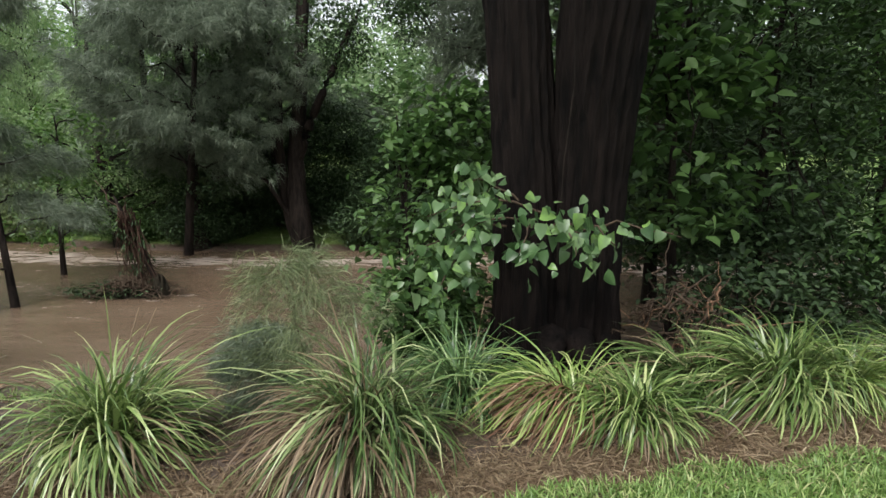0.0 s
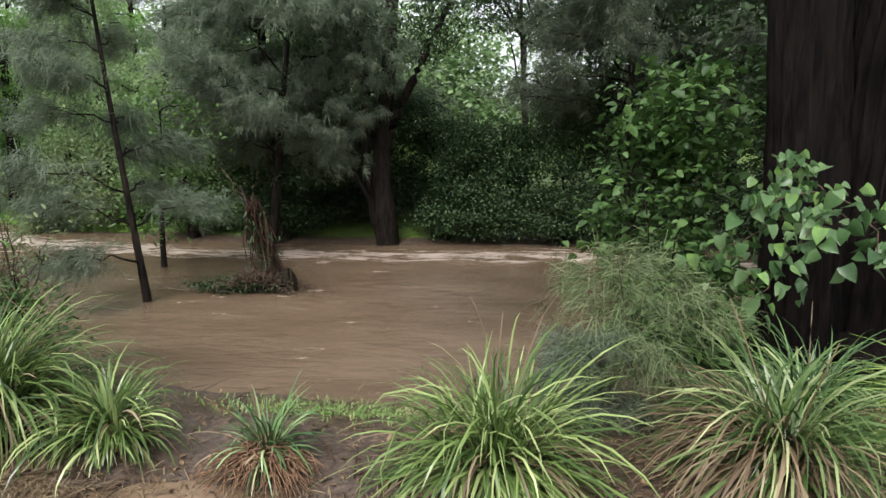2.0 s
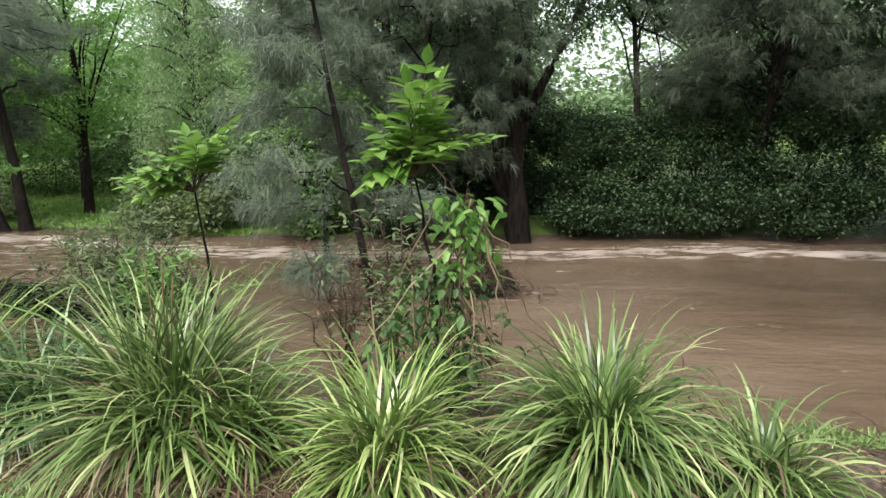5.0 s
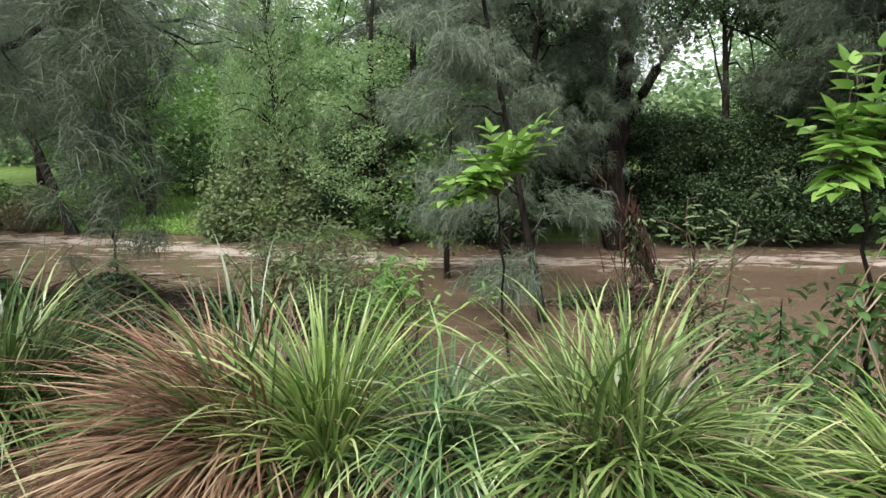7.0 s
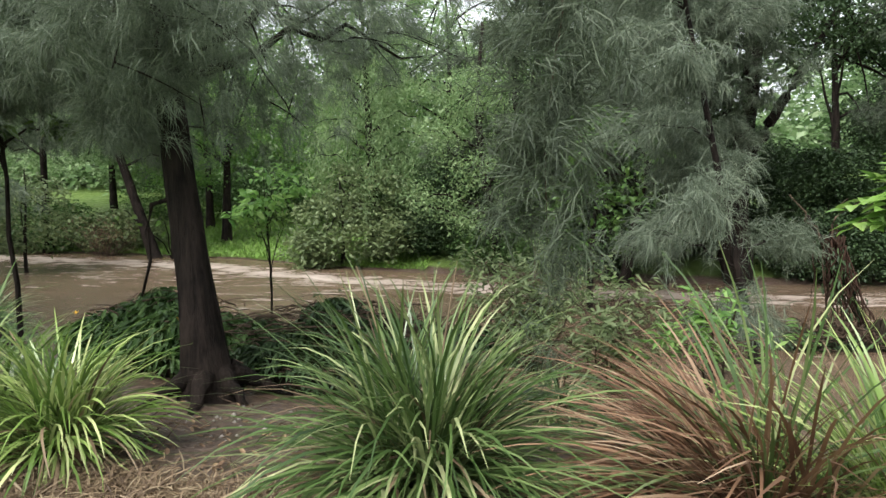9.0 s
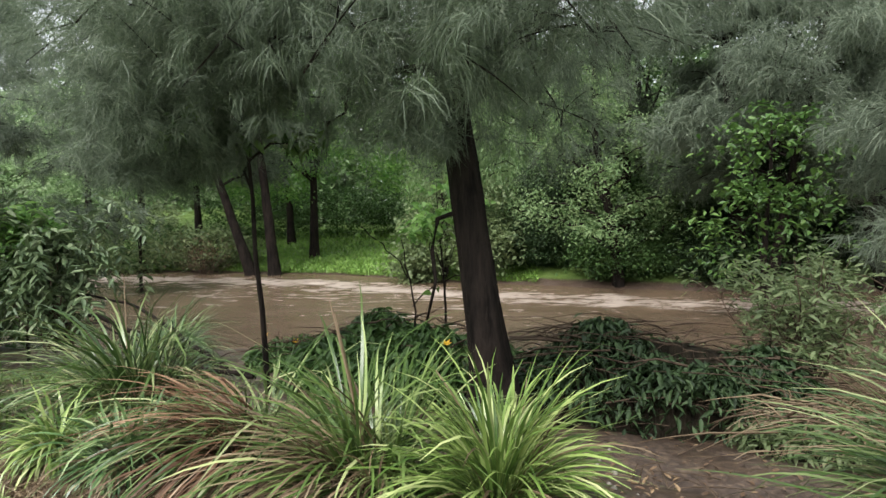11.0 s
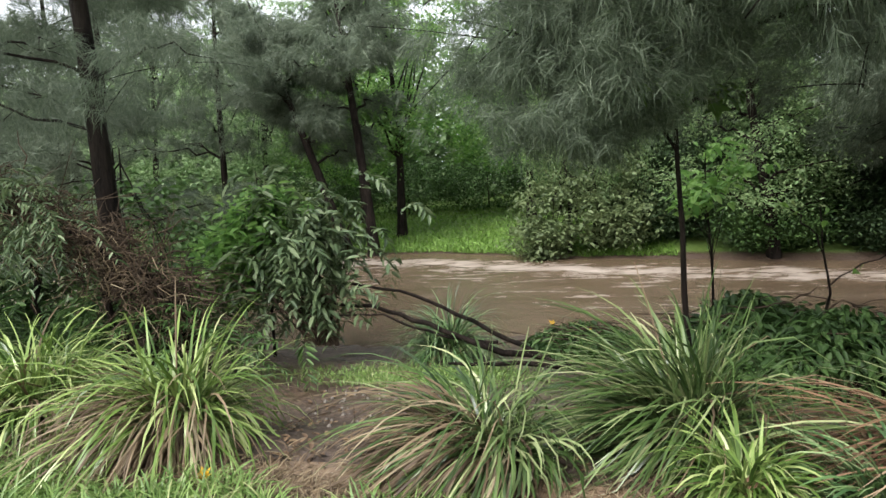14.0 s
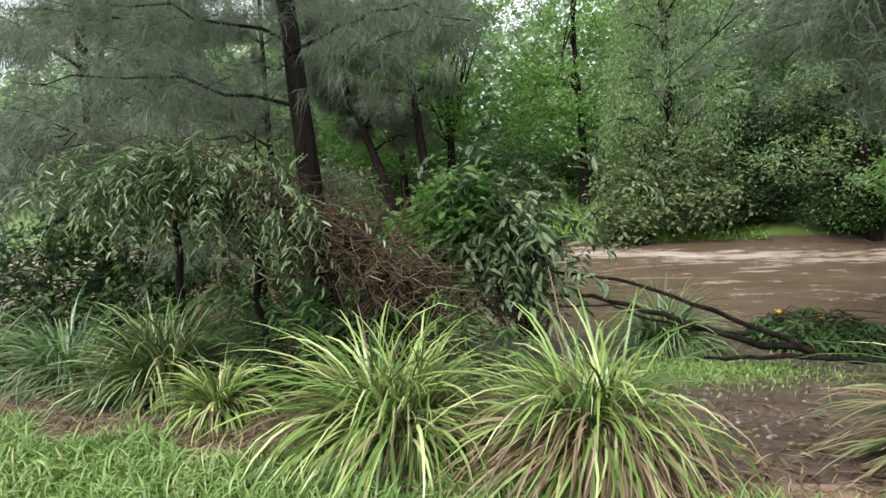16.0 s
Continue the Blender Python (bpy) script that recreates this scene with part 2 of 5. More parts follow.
M_DARK_BROWN = bark_mat("dark_brown_fill", (0.01, 0.009, 0.006), (0.035, 0.028, 0.018), 18.0, 0.8)
M_GROUND = ground_mat()
M_RIVER = water_mat("muddy_flood_water", True)
M_PUDDLE = water_mat("muddy_puddle", False, 1.5)
M_YELLOW = leaf_mat("yellow_petal", [(0.2, (0.6, 0.33, 0.02)), (0.8, (0.8, 0.5, 0.03))], 0.5, 0.3)
M_ORANGE = leaf_mat("orange_rind", [(0.2, (0.34, 0.18, 0.06)), (0.8, (0.42, 0.26, 0.1))], 0.5, 0.0)
M_STONE = bark_mat("river_pebble", (0.09, 0.08, 0.07), (0.3, 0.27, 0.23), 20.0, 0.2)


# ---------------------------------------------------------------- geometry kit
class Soup:
    """Vertices and faces gathered for one mesh."""

    def __init__(self):
        self.v, self.f, self.n = [], [], 0

    def add(self, v, f):
        v, f = np.asarray(v, float).reshape(-1, 3), np.asarray(f, int)
        self.v.append(v)
        self.f.append(f + self.n)
        self.n += len(v)
        return self

    def mesh(self, name, origin=(0, 0, 0), smooth=False):
        v = np.concatenate(self.v) - np.asarray(origin, float)
        me = bpy.data.meshes.new(name)
        loops = np.concatenate([f.ravel() for f in self.f])
        sizes = np.concatenate([np.full(len(f), f.shape[1]) for f in self.f])
        me.vertices.add(len(v))
        me.vertices.foreach_set("co", v.ravel())
        me.loops.add(len(loops))
        me.loops.foreach_set("vertex_index", loops.astype(np.int32))
        me.polygons.add(len(sizes))
        me.polygons.foreach_set("loop_start", (np.cumsum(sizes) - sizes).astype(np.int32))
        if smooth:
            me.polygons.foreach_set("use_smooth", np.ones(len(sizes), bool))
        me.update(calc_edges=True)
        return me


def thing(name, at, label, category, group="", kind=""):
    ob = new(name)
    ob.empty_display_size = 0.1
    ob.location = at
    return tagged(ob, label, category, group, kind)


def part(name, soup, material, parent, label="", smooth=False, kind=""):
    o = parent.location if parent.parent is None else parent.parent.location + parent.location
    me = soup.mesh(name, o, smooth)
    me.materials.append(material)
    ob = new(name, me)
    ob.parent = parent
    return tagged(ob, label, kind=kind)


def solo(name, soup, material, label, category, kind="", group="", at=(0, 0, 0), smooth=False):
    me = soup.mesh(name, at, smooth)
    me.materials.append(material)
    ob = new(name, me)
    ob.location = at
    return tagged(ob, label, category, group, kind)


def unit(a):
    return a / np.maximum(np.linalg.norm(a, axis=-1, keepdims=True), 1e-9)


def tube(soup, pts, radii, sides=8, rough=0.0, rng=None, ridges=0):
    """A tapered limb along a line of points."""
    p, r = np.asarray(pts, float), np.asarray(radii, float)
    d = unit(np.gradient(p, axis=0))
    ref = np.where(np.abs(d[:, 2:3]) > 0.9, np.array([[1.0, 0, 0]]), np.array([[0, 0, 1.0]]))
    a = unit(np.cross(d, ref))
    b = np.cross(d, a)
    th = np.linspace(0, 2 * math.pi, sides, endpoint=False)
    rr = np.repeat(r[:, None], sides, 1)
    if ridges:
        wob = np.linspace(0, 3.0, len(p))[:, None]
        rr = rr * (1 + 0.065 * np.sin(ridges * th[None] + 1.6 * np.sin(wob * 2.3) + 0.8 * np.sin(7 * wob)) + 0.05 * np.sin(3 * th[None] + wob))
    if rough and rng is not None:
        rr = rr * (1 + rough * rng.standard_normal(rr.shape))
    v = p[:, None] + rr[..., None] * (np.cos(th)[None, :, None] * a[:, None] + np.sin(th)[None, :, None] * b[:, None])
    k, s = len(p), sides
    i, j = np.meshgrid(np.arange(k - 1), np.arange(s), indexing="ij")
    jn = (j + 1) % s
    f = np.stack([i * s + j, i * s + jn, (i + 1) * s + jn, (i + 1) * s + j], -1).reshape(-1, 4)
    vv = np.concatenate([v.reshape(-1, 3), p[-1:]])
    tip = len(vv) - 1
    soup.add(vv, f)
    soup.f.append(np.stack([np.arange(s) + (k - 1) * s, (np.arange(s) + 1) % s + (k - 1) * s, np.full(s, tip)], -1) + soup.n - len(vv))


def arc(a, b, sag, n=8, rng=None, wob=0.0):
    """Points from a to b, bowed upwards by sag in the middle."""
    t = np.linspace(0, 1, n)[:, None]
    p = np.asarray(a, float) * (1 - t) + np.asarray(b, float) * t
    p[:, 2] += 4 * sag * (t * (1 - t))[:, 0]
    if rng is not None and wob:
        w = rng.standard_normal((n, 3)) * wob
        w[0] = w[-1] = 0
        p += w
    return p


def leaves(soup, rng, c, size, aspect=0.5, hang=0.3, flat=0.5, coarse=False, dirs=None):
    """A leaf folded on its midrib at each place of c; coarse ones have four corners, the others six."""
    n = len(c)
    az = rng.uniform(0, 2 * math.pi, n)
    d = unit(np.stack([np.cos(az), np.sin(az), -hang + rng.standard_normal(n) * 0.45], -1))
    if dirs is not None:
        d = unit(dirs)
    up = unit(np.stack([rng.standard_normal(n) * (1 - flat), rng.standard_normal(n) * (1 - flat), np.ones(n)], -1))
    s = unit(np.cross(d, up))
    nn = np.cross(s, d)
    L = (size * rng.uniform(0.6, 1.3, n))[:, None]
    w = L * aspect * 0.5
    i = np.arange(n)[:, None]
    if coarse:
        v = np.stack([c, c + d * L * 0.45 + s * w + nn * w * 0.35, c + d * L, c + d * L * 0.45 - s * w + nn * w * 0.35], 1)
        soup.add(v, np.concatenate([i * 4 + [0, 1, 2], i * 4 + [0, 2, 3]]))
        return
    tip = c + d * L - nn * L * 0.12
    v = np.stack([c, c + d * L * 0.27 + s * w + nn * w * 0.3, c + d * L * 0.66 + s * w * 0.78 + nn * w * 0.2, tip, c + d * L * 0.66 - s * w * 0.78 + nn * w * 0.2, c + d * L * 0.27 - s * w + nn * w * 0.3], 1)
    soup.add(v, np.concatenate([i * 6 + [0, 1, 2, 3], i * 6 + [0, 3, 4, 5]]))


def feather(soup, rng, a, b, sag, pairs, leaflet, aspect):
    """A divided leaf: narrow leaflets in pairs along an arching stalk."""
    L = arc(a, b, sag, pairs + 2, rng, 0.006)
    d = unit(np.gradient(L, axis=0))[2:]
    side = unit(np.cross(d, np.array([[0, 0, 1.0]]) + rng.normal(0, 0.25, 3)))
    p = np.repeat(L[2:], 2, 0)
    s = np.repeat(side, 2, 0) * np.tile([[1.0], [-1.0]], (pairs, 1))
    leaves(soup, rng, p, leaflet, aspect, 0, 0.6, False, s + 0.65 * np.repeat(d, 2, 0) + rng.normal(0, 0.12, p.shape) + [0, 0, -0.25])


def dome(soup, x, y, z, rx, ry, h, seed=0.0):
    """A lumpy mound."""
    v, f = [], []
    for k in range(9):
        r = k / 8
        for m in range(24):
            a = m / 24 * 2 * math.pi
            v.append((x + rx * r * math.cos(a), y + ry * r * math.sin(a), z + h * math.sqrt(max(0, 1 - r * r)) * (0.9 + 0.2 * math.sin(5 * a + 7 * r + seed))))
    for k in range(8):
        f += [(k * 24 + m, k * 24 + (m + 1) % 24, (k + 1) * 24 + (m + 1) % 24, (k + 1) * 24 + m) for m in range(24)]
    soup.add(v, f)


def clumps(rng, c, r, m, per, sigma, shell=0.55):
    """Places gathered in clumps within an egg-shaped crown, more of them near its skin."""
    u = unit(rng.standard_normal((m, 3))) * (rng.uniform(0, 1, (m, 1)) ** (1 / 3) * (1 - shell) + shell * rng.uniform(0.7, 1.05, (m, 1)))
    cc = np.asarray(c) + u * np.asarray(r)
    s = sigma * rng.uniform(0.6, 1.4, (m, 1, 1))
    p = cc[:, None] + rng.standard_normal((m, per, 3)) * s * np.array([1, 1, 0.42])
    return p.reshape(-1, 3)


def needles(soup, rng, o, per, length, width, out, spread=0.5):
    """Drooping needle tufts: per thin needles from each place of o, leaving along out and bending down."""
    n = len(o) * per
    o2 = np.repeat(o, per, 0) + rng.standard_normal((n, 3)) * 0.025
    d = np.repeat(out, per, 0) * 0.6 + rng.standard_normal((n, 3)) * spread * 0.5
    d[:, 2] -= 0.3
    d = unit(d)
    L = length * rng.uniform(0.55, 1.25, (n, 1))
    mid = o2 + d * L * 0.5
    end = mid + unit(d + np.stack([rng.normal(0, 0.25, n), rng.normal(0, 0.25, n), -rng.uniform(0.3, 1.3, n)], -1)) * L * 0.5
    s = unit(np.cross(d, rng.standard_normal((n, 3)))) * width
    v = np.stack([o2 - s, o2 + s, mid + s * 0.9, mid - s * 0.9, end], 1)
    i = np.arange(n)[:, None] * 5
    soup.add(v, i + [0, 1, 2, 3])
    soup.f.append((i + [3, 2, 4]) + soup.n - len(v) * 5)


def blades(soup, rng, root, n, length, lean=(0.0, 0.0), lift=(35, 86), droop=1.5, width=0.0075, radius=0.07, rings=8, az=None, bend=1.25, ground=False):
    """Strap leaves that rise from one crown and arch over."""
    a = rng.uniform(0, 2 * math.pi, n) if az is None else rng.uniform(az[0], az[1], n)
    el = np.radians(rng.uniform(lift[0], lift[1], n))
    L = length * rng.uniform(0.55, 1.12, n)
    k = droop * rng.uniform(0.6, 1.5, n) * (1.4 - 0.38 * el)
    rr = radius * np.sqrt(rng.uniform(0, 1, n))
    p = np.asarray(root)[None] + np.stack([np.cos(a) * rr, np.sin(a) * rr, rng.uniform(-0.02, 0.03, n)], -1)
    w0 = width * rng.uniform(0.6, 1.35, n)
    tw = rng.uniform(-0.7, 0.7, n)
    av = a + rng.uniform(-0.25, 0.25, n)
    curl = rng.uniform(-0.5, 0.5, n)
    st = L / (rings - 1)
    rows = []
    for r in range(rings):
        t = r / (rings - 1)
        e = np.maximum(el - k * t ** bend, -1.45)
        aa = av + curl * t
        d = np.stack([np.cos(e) * np.cos(aa) + lean[0] * t, np.cos(e) * np.sin(aa) + lean[1] * t, np.sin(e)], -1)
        d = unit(d)
        side = unit(np.stack([-np.sin(aa), np.cos(aa), tw * 0.8], -1))
        w = (w0 * (0.75 + 0.5 * t) * (1 - t ** 3) + 0.0006)[:, None]
        rows.append(np.stack([p - side * w, p + side * w], 1))
        p = p + d * st[:, None]
        p[:, 2] = np.maximum(p[:, 2], 0.015 + 0.01 * rng.uniform(0, 1, n) + (land(p[:, 0], p[:, 1]) if ground else 0))
    v = np.stack(rows, 1)
    i = (np.arange(n) * rings * 2)[:, None, None] + (np.arange(rings - 1) * 2)[None, :, None]
    soup.add(v, (i + np.array([0, 1, 3, 2])).reshape(-1, 4))


# ---------------------------------------------------------------- lie of the land
WATER = -0.30
EDGE_X, EDGE_Y = [-30, -19.5, -17.4, -14, -10.7, -7, -4.85, -3.3, -1.8, 0.9, 3, 12], [5.6, 5.05, 4.7, 4.45, 4.07, 3.5, 3.15, 2.9, 2.72, 2.95, 3.5, 5.2]
NEAR_X, NEAR_Y = [-30, -20, -16, -14, -13, -11, -9, -6, -4, -2.5, -1, 1, 3, 12], [8.5, 8.3, 7.9, 8.6, 8.0, 7.2, 6.4, 5.5, 5.0, 4.75, 4.9, 7.0, 7.6, 8.5]
FAR_X, FAR_Y = [-40, -23, -17, -13, -8, -3.5, 0, 3, 12], [19, 18.4, 17.4, 15.6, 14.2, 14.2, 14.8, 13.6, 13.0]


POOLS = [(-3.1, 2.95, 0.7, 0.22), (-1.1, 2.8, 0.5, 0.09), (-14.2, 3.98, 0.8, 0.1), (-16.3, 4.1, 0.8, 0.09)]


CREST_X, CREST_Y = [-22, -18, -15.9, -14, -11, -7.5, -5.3, -3, 0, 1.5, 3, 6], [5.0, 4.5, 4.2, 4.2, 3.85, 3.45, 3.3, 3.0, 3.0, 3.2, 3.6, 4.3]
LIFT_X, LIFT_Z = [-22, -18, -14, -11, -8, -6, -5, -3.4, 0.2, 1.5, 3, 12], [0.33, 0.33, 0.3, 0.27, 0.25, 0.2, 0.14, 0, 0, 0.14, 0.2, 0.2]
LAWN_X, LAWN_Y = [-30, -18.2, -17, -16.1, -15, -13.6, -11, -7.5, -4.4, -3.7, -1.8, -0.1, 0.6, 1.5, 2.6, 4, 12], [5.3, 4.2, 4.08, 3.92, 3.8, 3.8, 3.55, 3.18, 3.05, 2.85, 2.7, 2.85, 2.96, 3.08, 3.24, 3.5, 5.0]


def lift(x, y):
    """The lawn stands a step above the washed bank and falls to it past its crest."""
    k = np.clip(y - np.interp(x, CREST_X, CREST_Y), 0, 1)
    return np.interp(x, LIFT_X, LIFT_Z) * (1 - k * k * (3 - 2 * k))


def land(x, y):
    """The ground's height."""
    x, y = np.asarray(x, float), np.asarray(y, float)
    e, w, f = np.interp(x, EDGE_X, EDGE_Y), np.interp(x, NEAR_X, NEAR_Y), np.interp(x, FAR_X, FAR_Y)
    k = np.clip((y - e - 0.9) / np.maximum(w - e - 0.9, 0.4), 0, 3)
    z = np.where(y < e - 0.1, 0.0, 0.04 * np.clip((y - e) / 0.35, -0.7, 1)) - np.where(y > e + 0.9, (0.34 * k + 0.0) , 0)
    z = np.maximum(z, -0.95)
    meadow = np.clip((-11.0 - x) / 2.0, 0, 1) * np.clip((x + 27.0) / 3.0, 0, 1)
    rise = (0.12 + 0.1 * (1 - meadow)) * np.clip(y - f, 0, 14)
    z = np.where(y > f - 1.2, np.maximum(-0.95 + 0.56 * np.clip(y - f + 1.2, 0, 1.2), z * 0 - 0.95), z)
    z = np.where(y > f, -0.28 + rise, z)
    bump = 0.018 * np.sin(3.1 * x + 1.7 * np.sin(2.3 * y)) * np.sin(4.3 * y + 1.1 * np.sin(1.9 * x))
    for px, py, rx, ry in POOLS:
        z = z - 0.055 * np.exp(-((x - px) / rx) ** 2 - ((y - py) / (ry + 0.05)) ** 2)
    return z + lift(x, y) + bump * np.clip((y - e + 0.4) * 2, 0, 1)


def spaced(lo, hi, step, far):
    mid = np.arange(lo, hi + 1e-6, step)
    g = step * 1.6 ** np.arange(1, 30)
    up = hi + np.cumsum(g)
    dn = lo - np.cumsum(g)
    return np.concatenate([dn[dn > -far][::-1], mid, up[up < far]])


def sheet(xs, ys, zf):
    X, Y = np.meshgrid(xs, ys)
    s = Soup()
    nx = len(xs)
    i, j = np.meshgrid(np.arange(len(ys) - 1), np.arange(nx - 1), indexing="ij")
    a = (i * nx + j).reshape(-1, 1)
    s.add(np.stack([X, Y, zf(X, Y)], -1), np.concatenate([a, a + 1, a + nx + 1, a + nx], 1))
    return s, X.ravel(), Y.ravel()


rng = np.random.default_rng(5)
ys = np.concatenate([-np.cumsum(1.7 ** np.arange(1, 12))[::-1], np.arange(0.5, 9.5, 0.06), np.arange(9.5, 30, 0.25), 30 + np.cumsum(0.3 * 1.5 ** np.arange(1, 17))])
gs, GX, GY = sheet(spaced(-26, 9, 0.1, 420), ys, lambda x, y: land(x, y) + 0.006 * rng.standard_normal(x.shape) * (y < 9))
ground = solo("ground", gs, M_GROUND, "muddy riverbank with lawn and flattened straw", "ground", "structure", smooth=True)
ge, gw, gf = np.interp(GX, EDGE_X, EDGE_Y), np.interp(GX, NEAR_X, NEAR_Y), np.interp(GX, FAR_X, FAR_Y)
gl = np.interp(GX, LAWN_X, LAWN_Y)
turf = np.clip((gl - 0.14 - GY) / 0.2, 0, 1) + np.clip((GY - gf - 0.2) * 2, 0, 1) 
turf += np.exp(-((GX + 14.8) / 0.9) ** 2 - ((GY - 6.3) / 0.35) ** 2) + 0.4 * np.exp(-((GX + 2.6) / 0.8) ** 2 - ((GY - 4.3) / 0.3) ** 2)
litter = np.exp(-((GY - gl - 0.03) / 0.2) ** 2) * 0.95 + 0.35 * np.clip((GY - ge - 0.3) * 2, 0, 1) * (GY < gw)
for nm, val in (("turf", turf), ("litter", litter)):
    at = ground.data.attributes.new(nm, "FLOAT", "POINT")
    at.data.foreach_set("value", np.clip(val, 0, 1).astype(np.float32))



def crest(x, y):
    """The line of broken water over the river's mid stream."""
    line = 11.95 + 0.22 * np.sin(0.9 * x) + 0.12 * np.sin(2.7 * x + 1.0)
    return np.exp(-((y - line) / 0.16) ** 2) * np.clip((x + 3.2) / 1.2, 0, 1)


wsp, WX, WY = sheet(spaced(-30, 10, 0.22, 420), np.concatenate([np.arange(3.9, 20, 0.08), 20 + np.cumsum(0.3 * 1.6 ** np.arange(1, 8))]),
                    lambda x, y: WATER + 0.012 * np.sin(1.3 * x + 2.2 * np.sin(0.8 * y)) * np.sin(3.1 * y + 0.7 * np.sin(1.1 * x)) + 0.02 * np.exp(-((y - np.interp(x, FAR_X, FAR_Y) + 2.0) / 0.9) ** 2) * np.sin(5 * x + 7 * y) + crest(x, y) * (0.03 + 0.03 * np.sin(2.3 * x + 9 * y) * np.sin(4.1 * x - 5 * y)))
river = solo("river", wsp, M_RIVER, "brown flood water with foam streaks and painted sky sheen", "water", "structure", smooth=True)
wf = np.interp(WX, FAR_X, FAR_Y)
# Broken water, plus a term west of x = -9 that paints reflected sky.
foam_sheen = np.exp(-((WY - wf + 1.9) / 0.9) ** 2) + 0.45 * np.exp(-((WY - wf + 4.2) / 2.2) ** 2) * np.clip((-9 - WX) / 3, 0, 1) + 0.5 * np.exp(-((WX + 5.5) / 2.0) ** 2 - ((WY - 8.9) / 0.8) ** 2) + 1.0 * crest(WX, WY) * np.clip(0.55 + 0.6 * np.sin(3.1 * WX + 2 * np.sin(1.3 * WX)), 0, 1)
at = river.data.attributes.new("foam_sheen", "FLOAT", "POINT")
at.data.foreach_set("value", np.clip(foam_sheen, 0, 1.6).astype(np.float32))


def puddle(x, y, rx, ry, seed):
    q = np.random.default_rng(seed)
    th = np.linspace(0, 2 * math.pi, 40, endpoint=False)
    r = 1 + 0.18 * np.sin(3 * th + q.uniform(0, 6)) + 0.12 * np.sin(5 * th + q.uniform(0, 6))
    v = np.stack([x + rx * r * np.cos(th), y + ry * r * np.sin(th), np.full(40, float(lift(x, y)) - 0.012)], -1)
    v = np.concatenate([v, [[x, y, float(lift(x, y)) - 0.012]]])
    s = Soup().add(v, np.stack([np.arange(40), (np.arange(40) + 1) % 40, np.full(40, 40)], -1))
    solo("puddle", s, M_PUDDLE, "shallow brown puddle on the mud", "puddle", "structure")


for k, (px, py, rx, ry) in enumerate(POOLS):
    puddle(px, py, rx * 1.15, ry * 1.3, k)


# ---------------------------------------------------------------- tussocks along the bank
def tussock(x, y, h, n, mat, dry=0.15, lean=(0, 0), skirt=None, label="", droop=1.5, lift_=(30, 86), stalks=0, rust=False, seed=0):
    q = np.random.default_rng(1000 + seed)
    z = float(land(x, y))
    t = thing("tussock", (x, y, z), label, "tussock grass", "tussocks along the bank")
    root = (x, y, z + 0.04)
    h *= 0.88
    crown = Soup()
    tube(crown, [(x, y, z - 0.05), (x, y, z + 0.03), (x, y, z + 0.12)], [0.11, 0.10, 0.03], 10, 0.12, q)
    part("crown", crown, M_ROOT, t, "matted brown leaf bases")
    s, d = Soup(), Soup()
    fans = max(3, int(n / 70))
    for k in range(fans):
        a, rr = q.uniform(0, 6.283), 0.19 * h * math.sqrt(q.uniform(0, 1))
        ro = (x + rr * math.cos(a), y + rr * math.sin(a), z + 0.03)
        ln = (lean[0] + 0.3 * math.cos(a) * rr / 0.15 + q.normal(0, 0.14), lean[1] + 0.3 * math.sin(a) * rr / 0.15 + q.normal(0, 0.14))
        hk = h * q.uniform(0.78, 1.14)
        m = int(1.75 * n * (1 - dry) / fans)
        dr, bd = (droop * 1.25, 1.45) if droop > 1.45 else (droop, 1.3)
        blades(s, q, ro, m, hk * 1.08, ln, lift_, dr * q.uniform(0.8, 1.2), 0.0064, 0.045, bend=bd, ground=True)
        blades(s, q, ro, m // 2, hk * 0.8, ln, (15, 60), dr * 1.1, 0.006, 0.05, bend=1.2, ground=True)
        blades(d, q, ro, 5 + int(1.4 * n * dry / fans), hk * 0.98, ln, (8, 75), dr, 0.0054, 0.06, az=skirt, ground=True)
        blades(d, q, ro, int(0.16 * n / fans), hk * 0.8, ln, (0, 40), dr, 0.005, 0.06, ground=True)
        if skirt:
            blades(d, q, ro, int(1.6 * n * dry / fans), hk * 0.8, ln, (4, 46), dr, 0.0054, 0.06, az=skirt, ground=True)
    part("green_foliage", s, mat, t, kind="stuff")
    part("dead_foliage", d, M_RUST if rust else M_DRY, t, "rust-brown dead blades" if rust else "straw-coloured dead blades", kind="stuff")
    for k in range(stalks):
        a = q.uniform(0, 6.28)
        e = Soup()
        tip = (x + 0.3 * math.cos(a), y + 0.3 * math.sin(a), z + h * q.uniform(0.85, 1.1))
        tube(e, arc(root, tip, 0.03, 6), [0.004] * 5 + [0.002], 5)
        part("dry_stalk", e, M_DRY, t, "thin straw-coloured stalk")
    return t


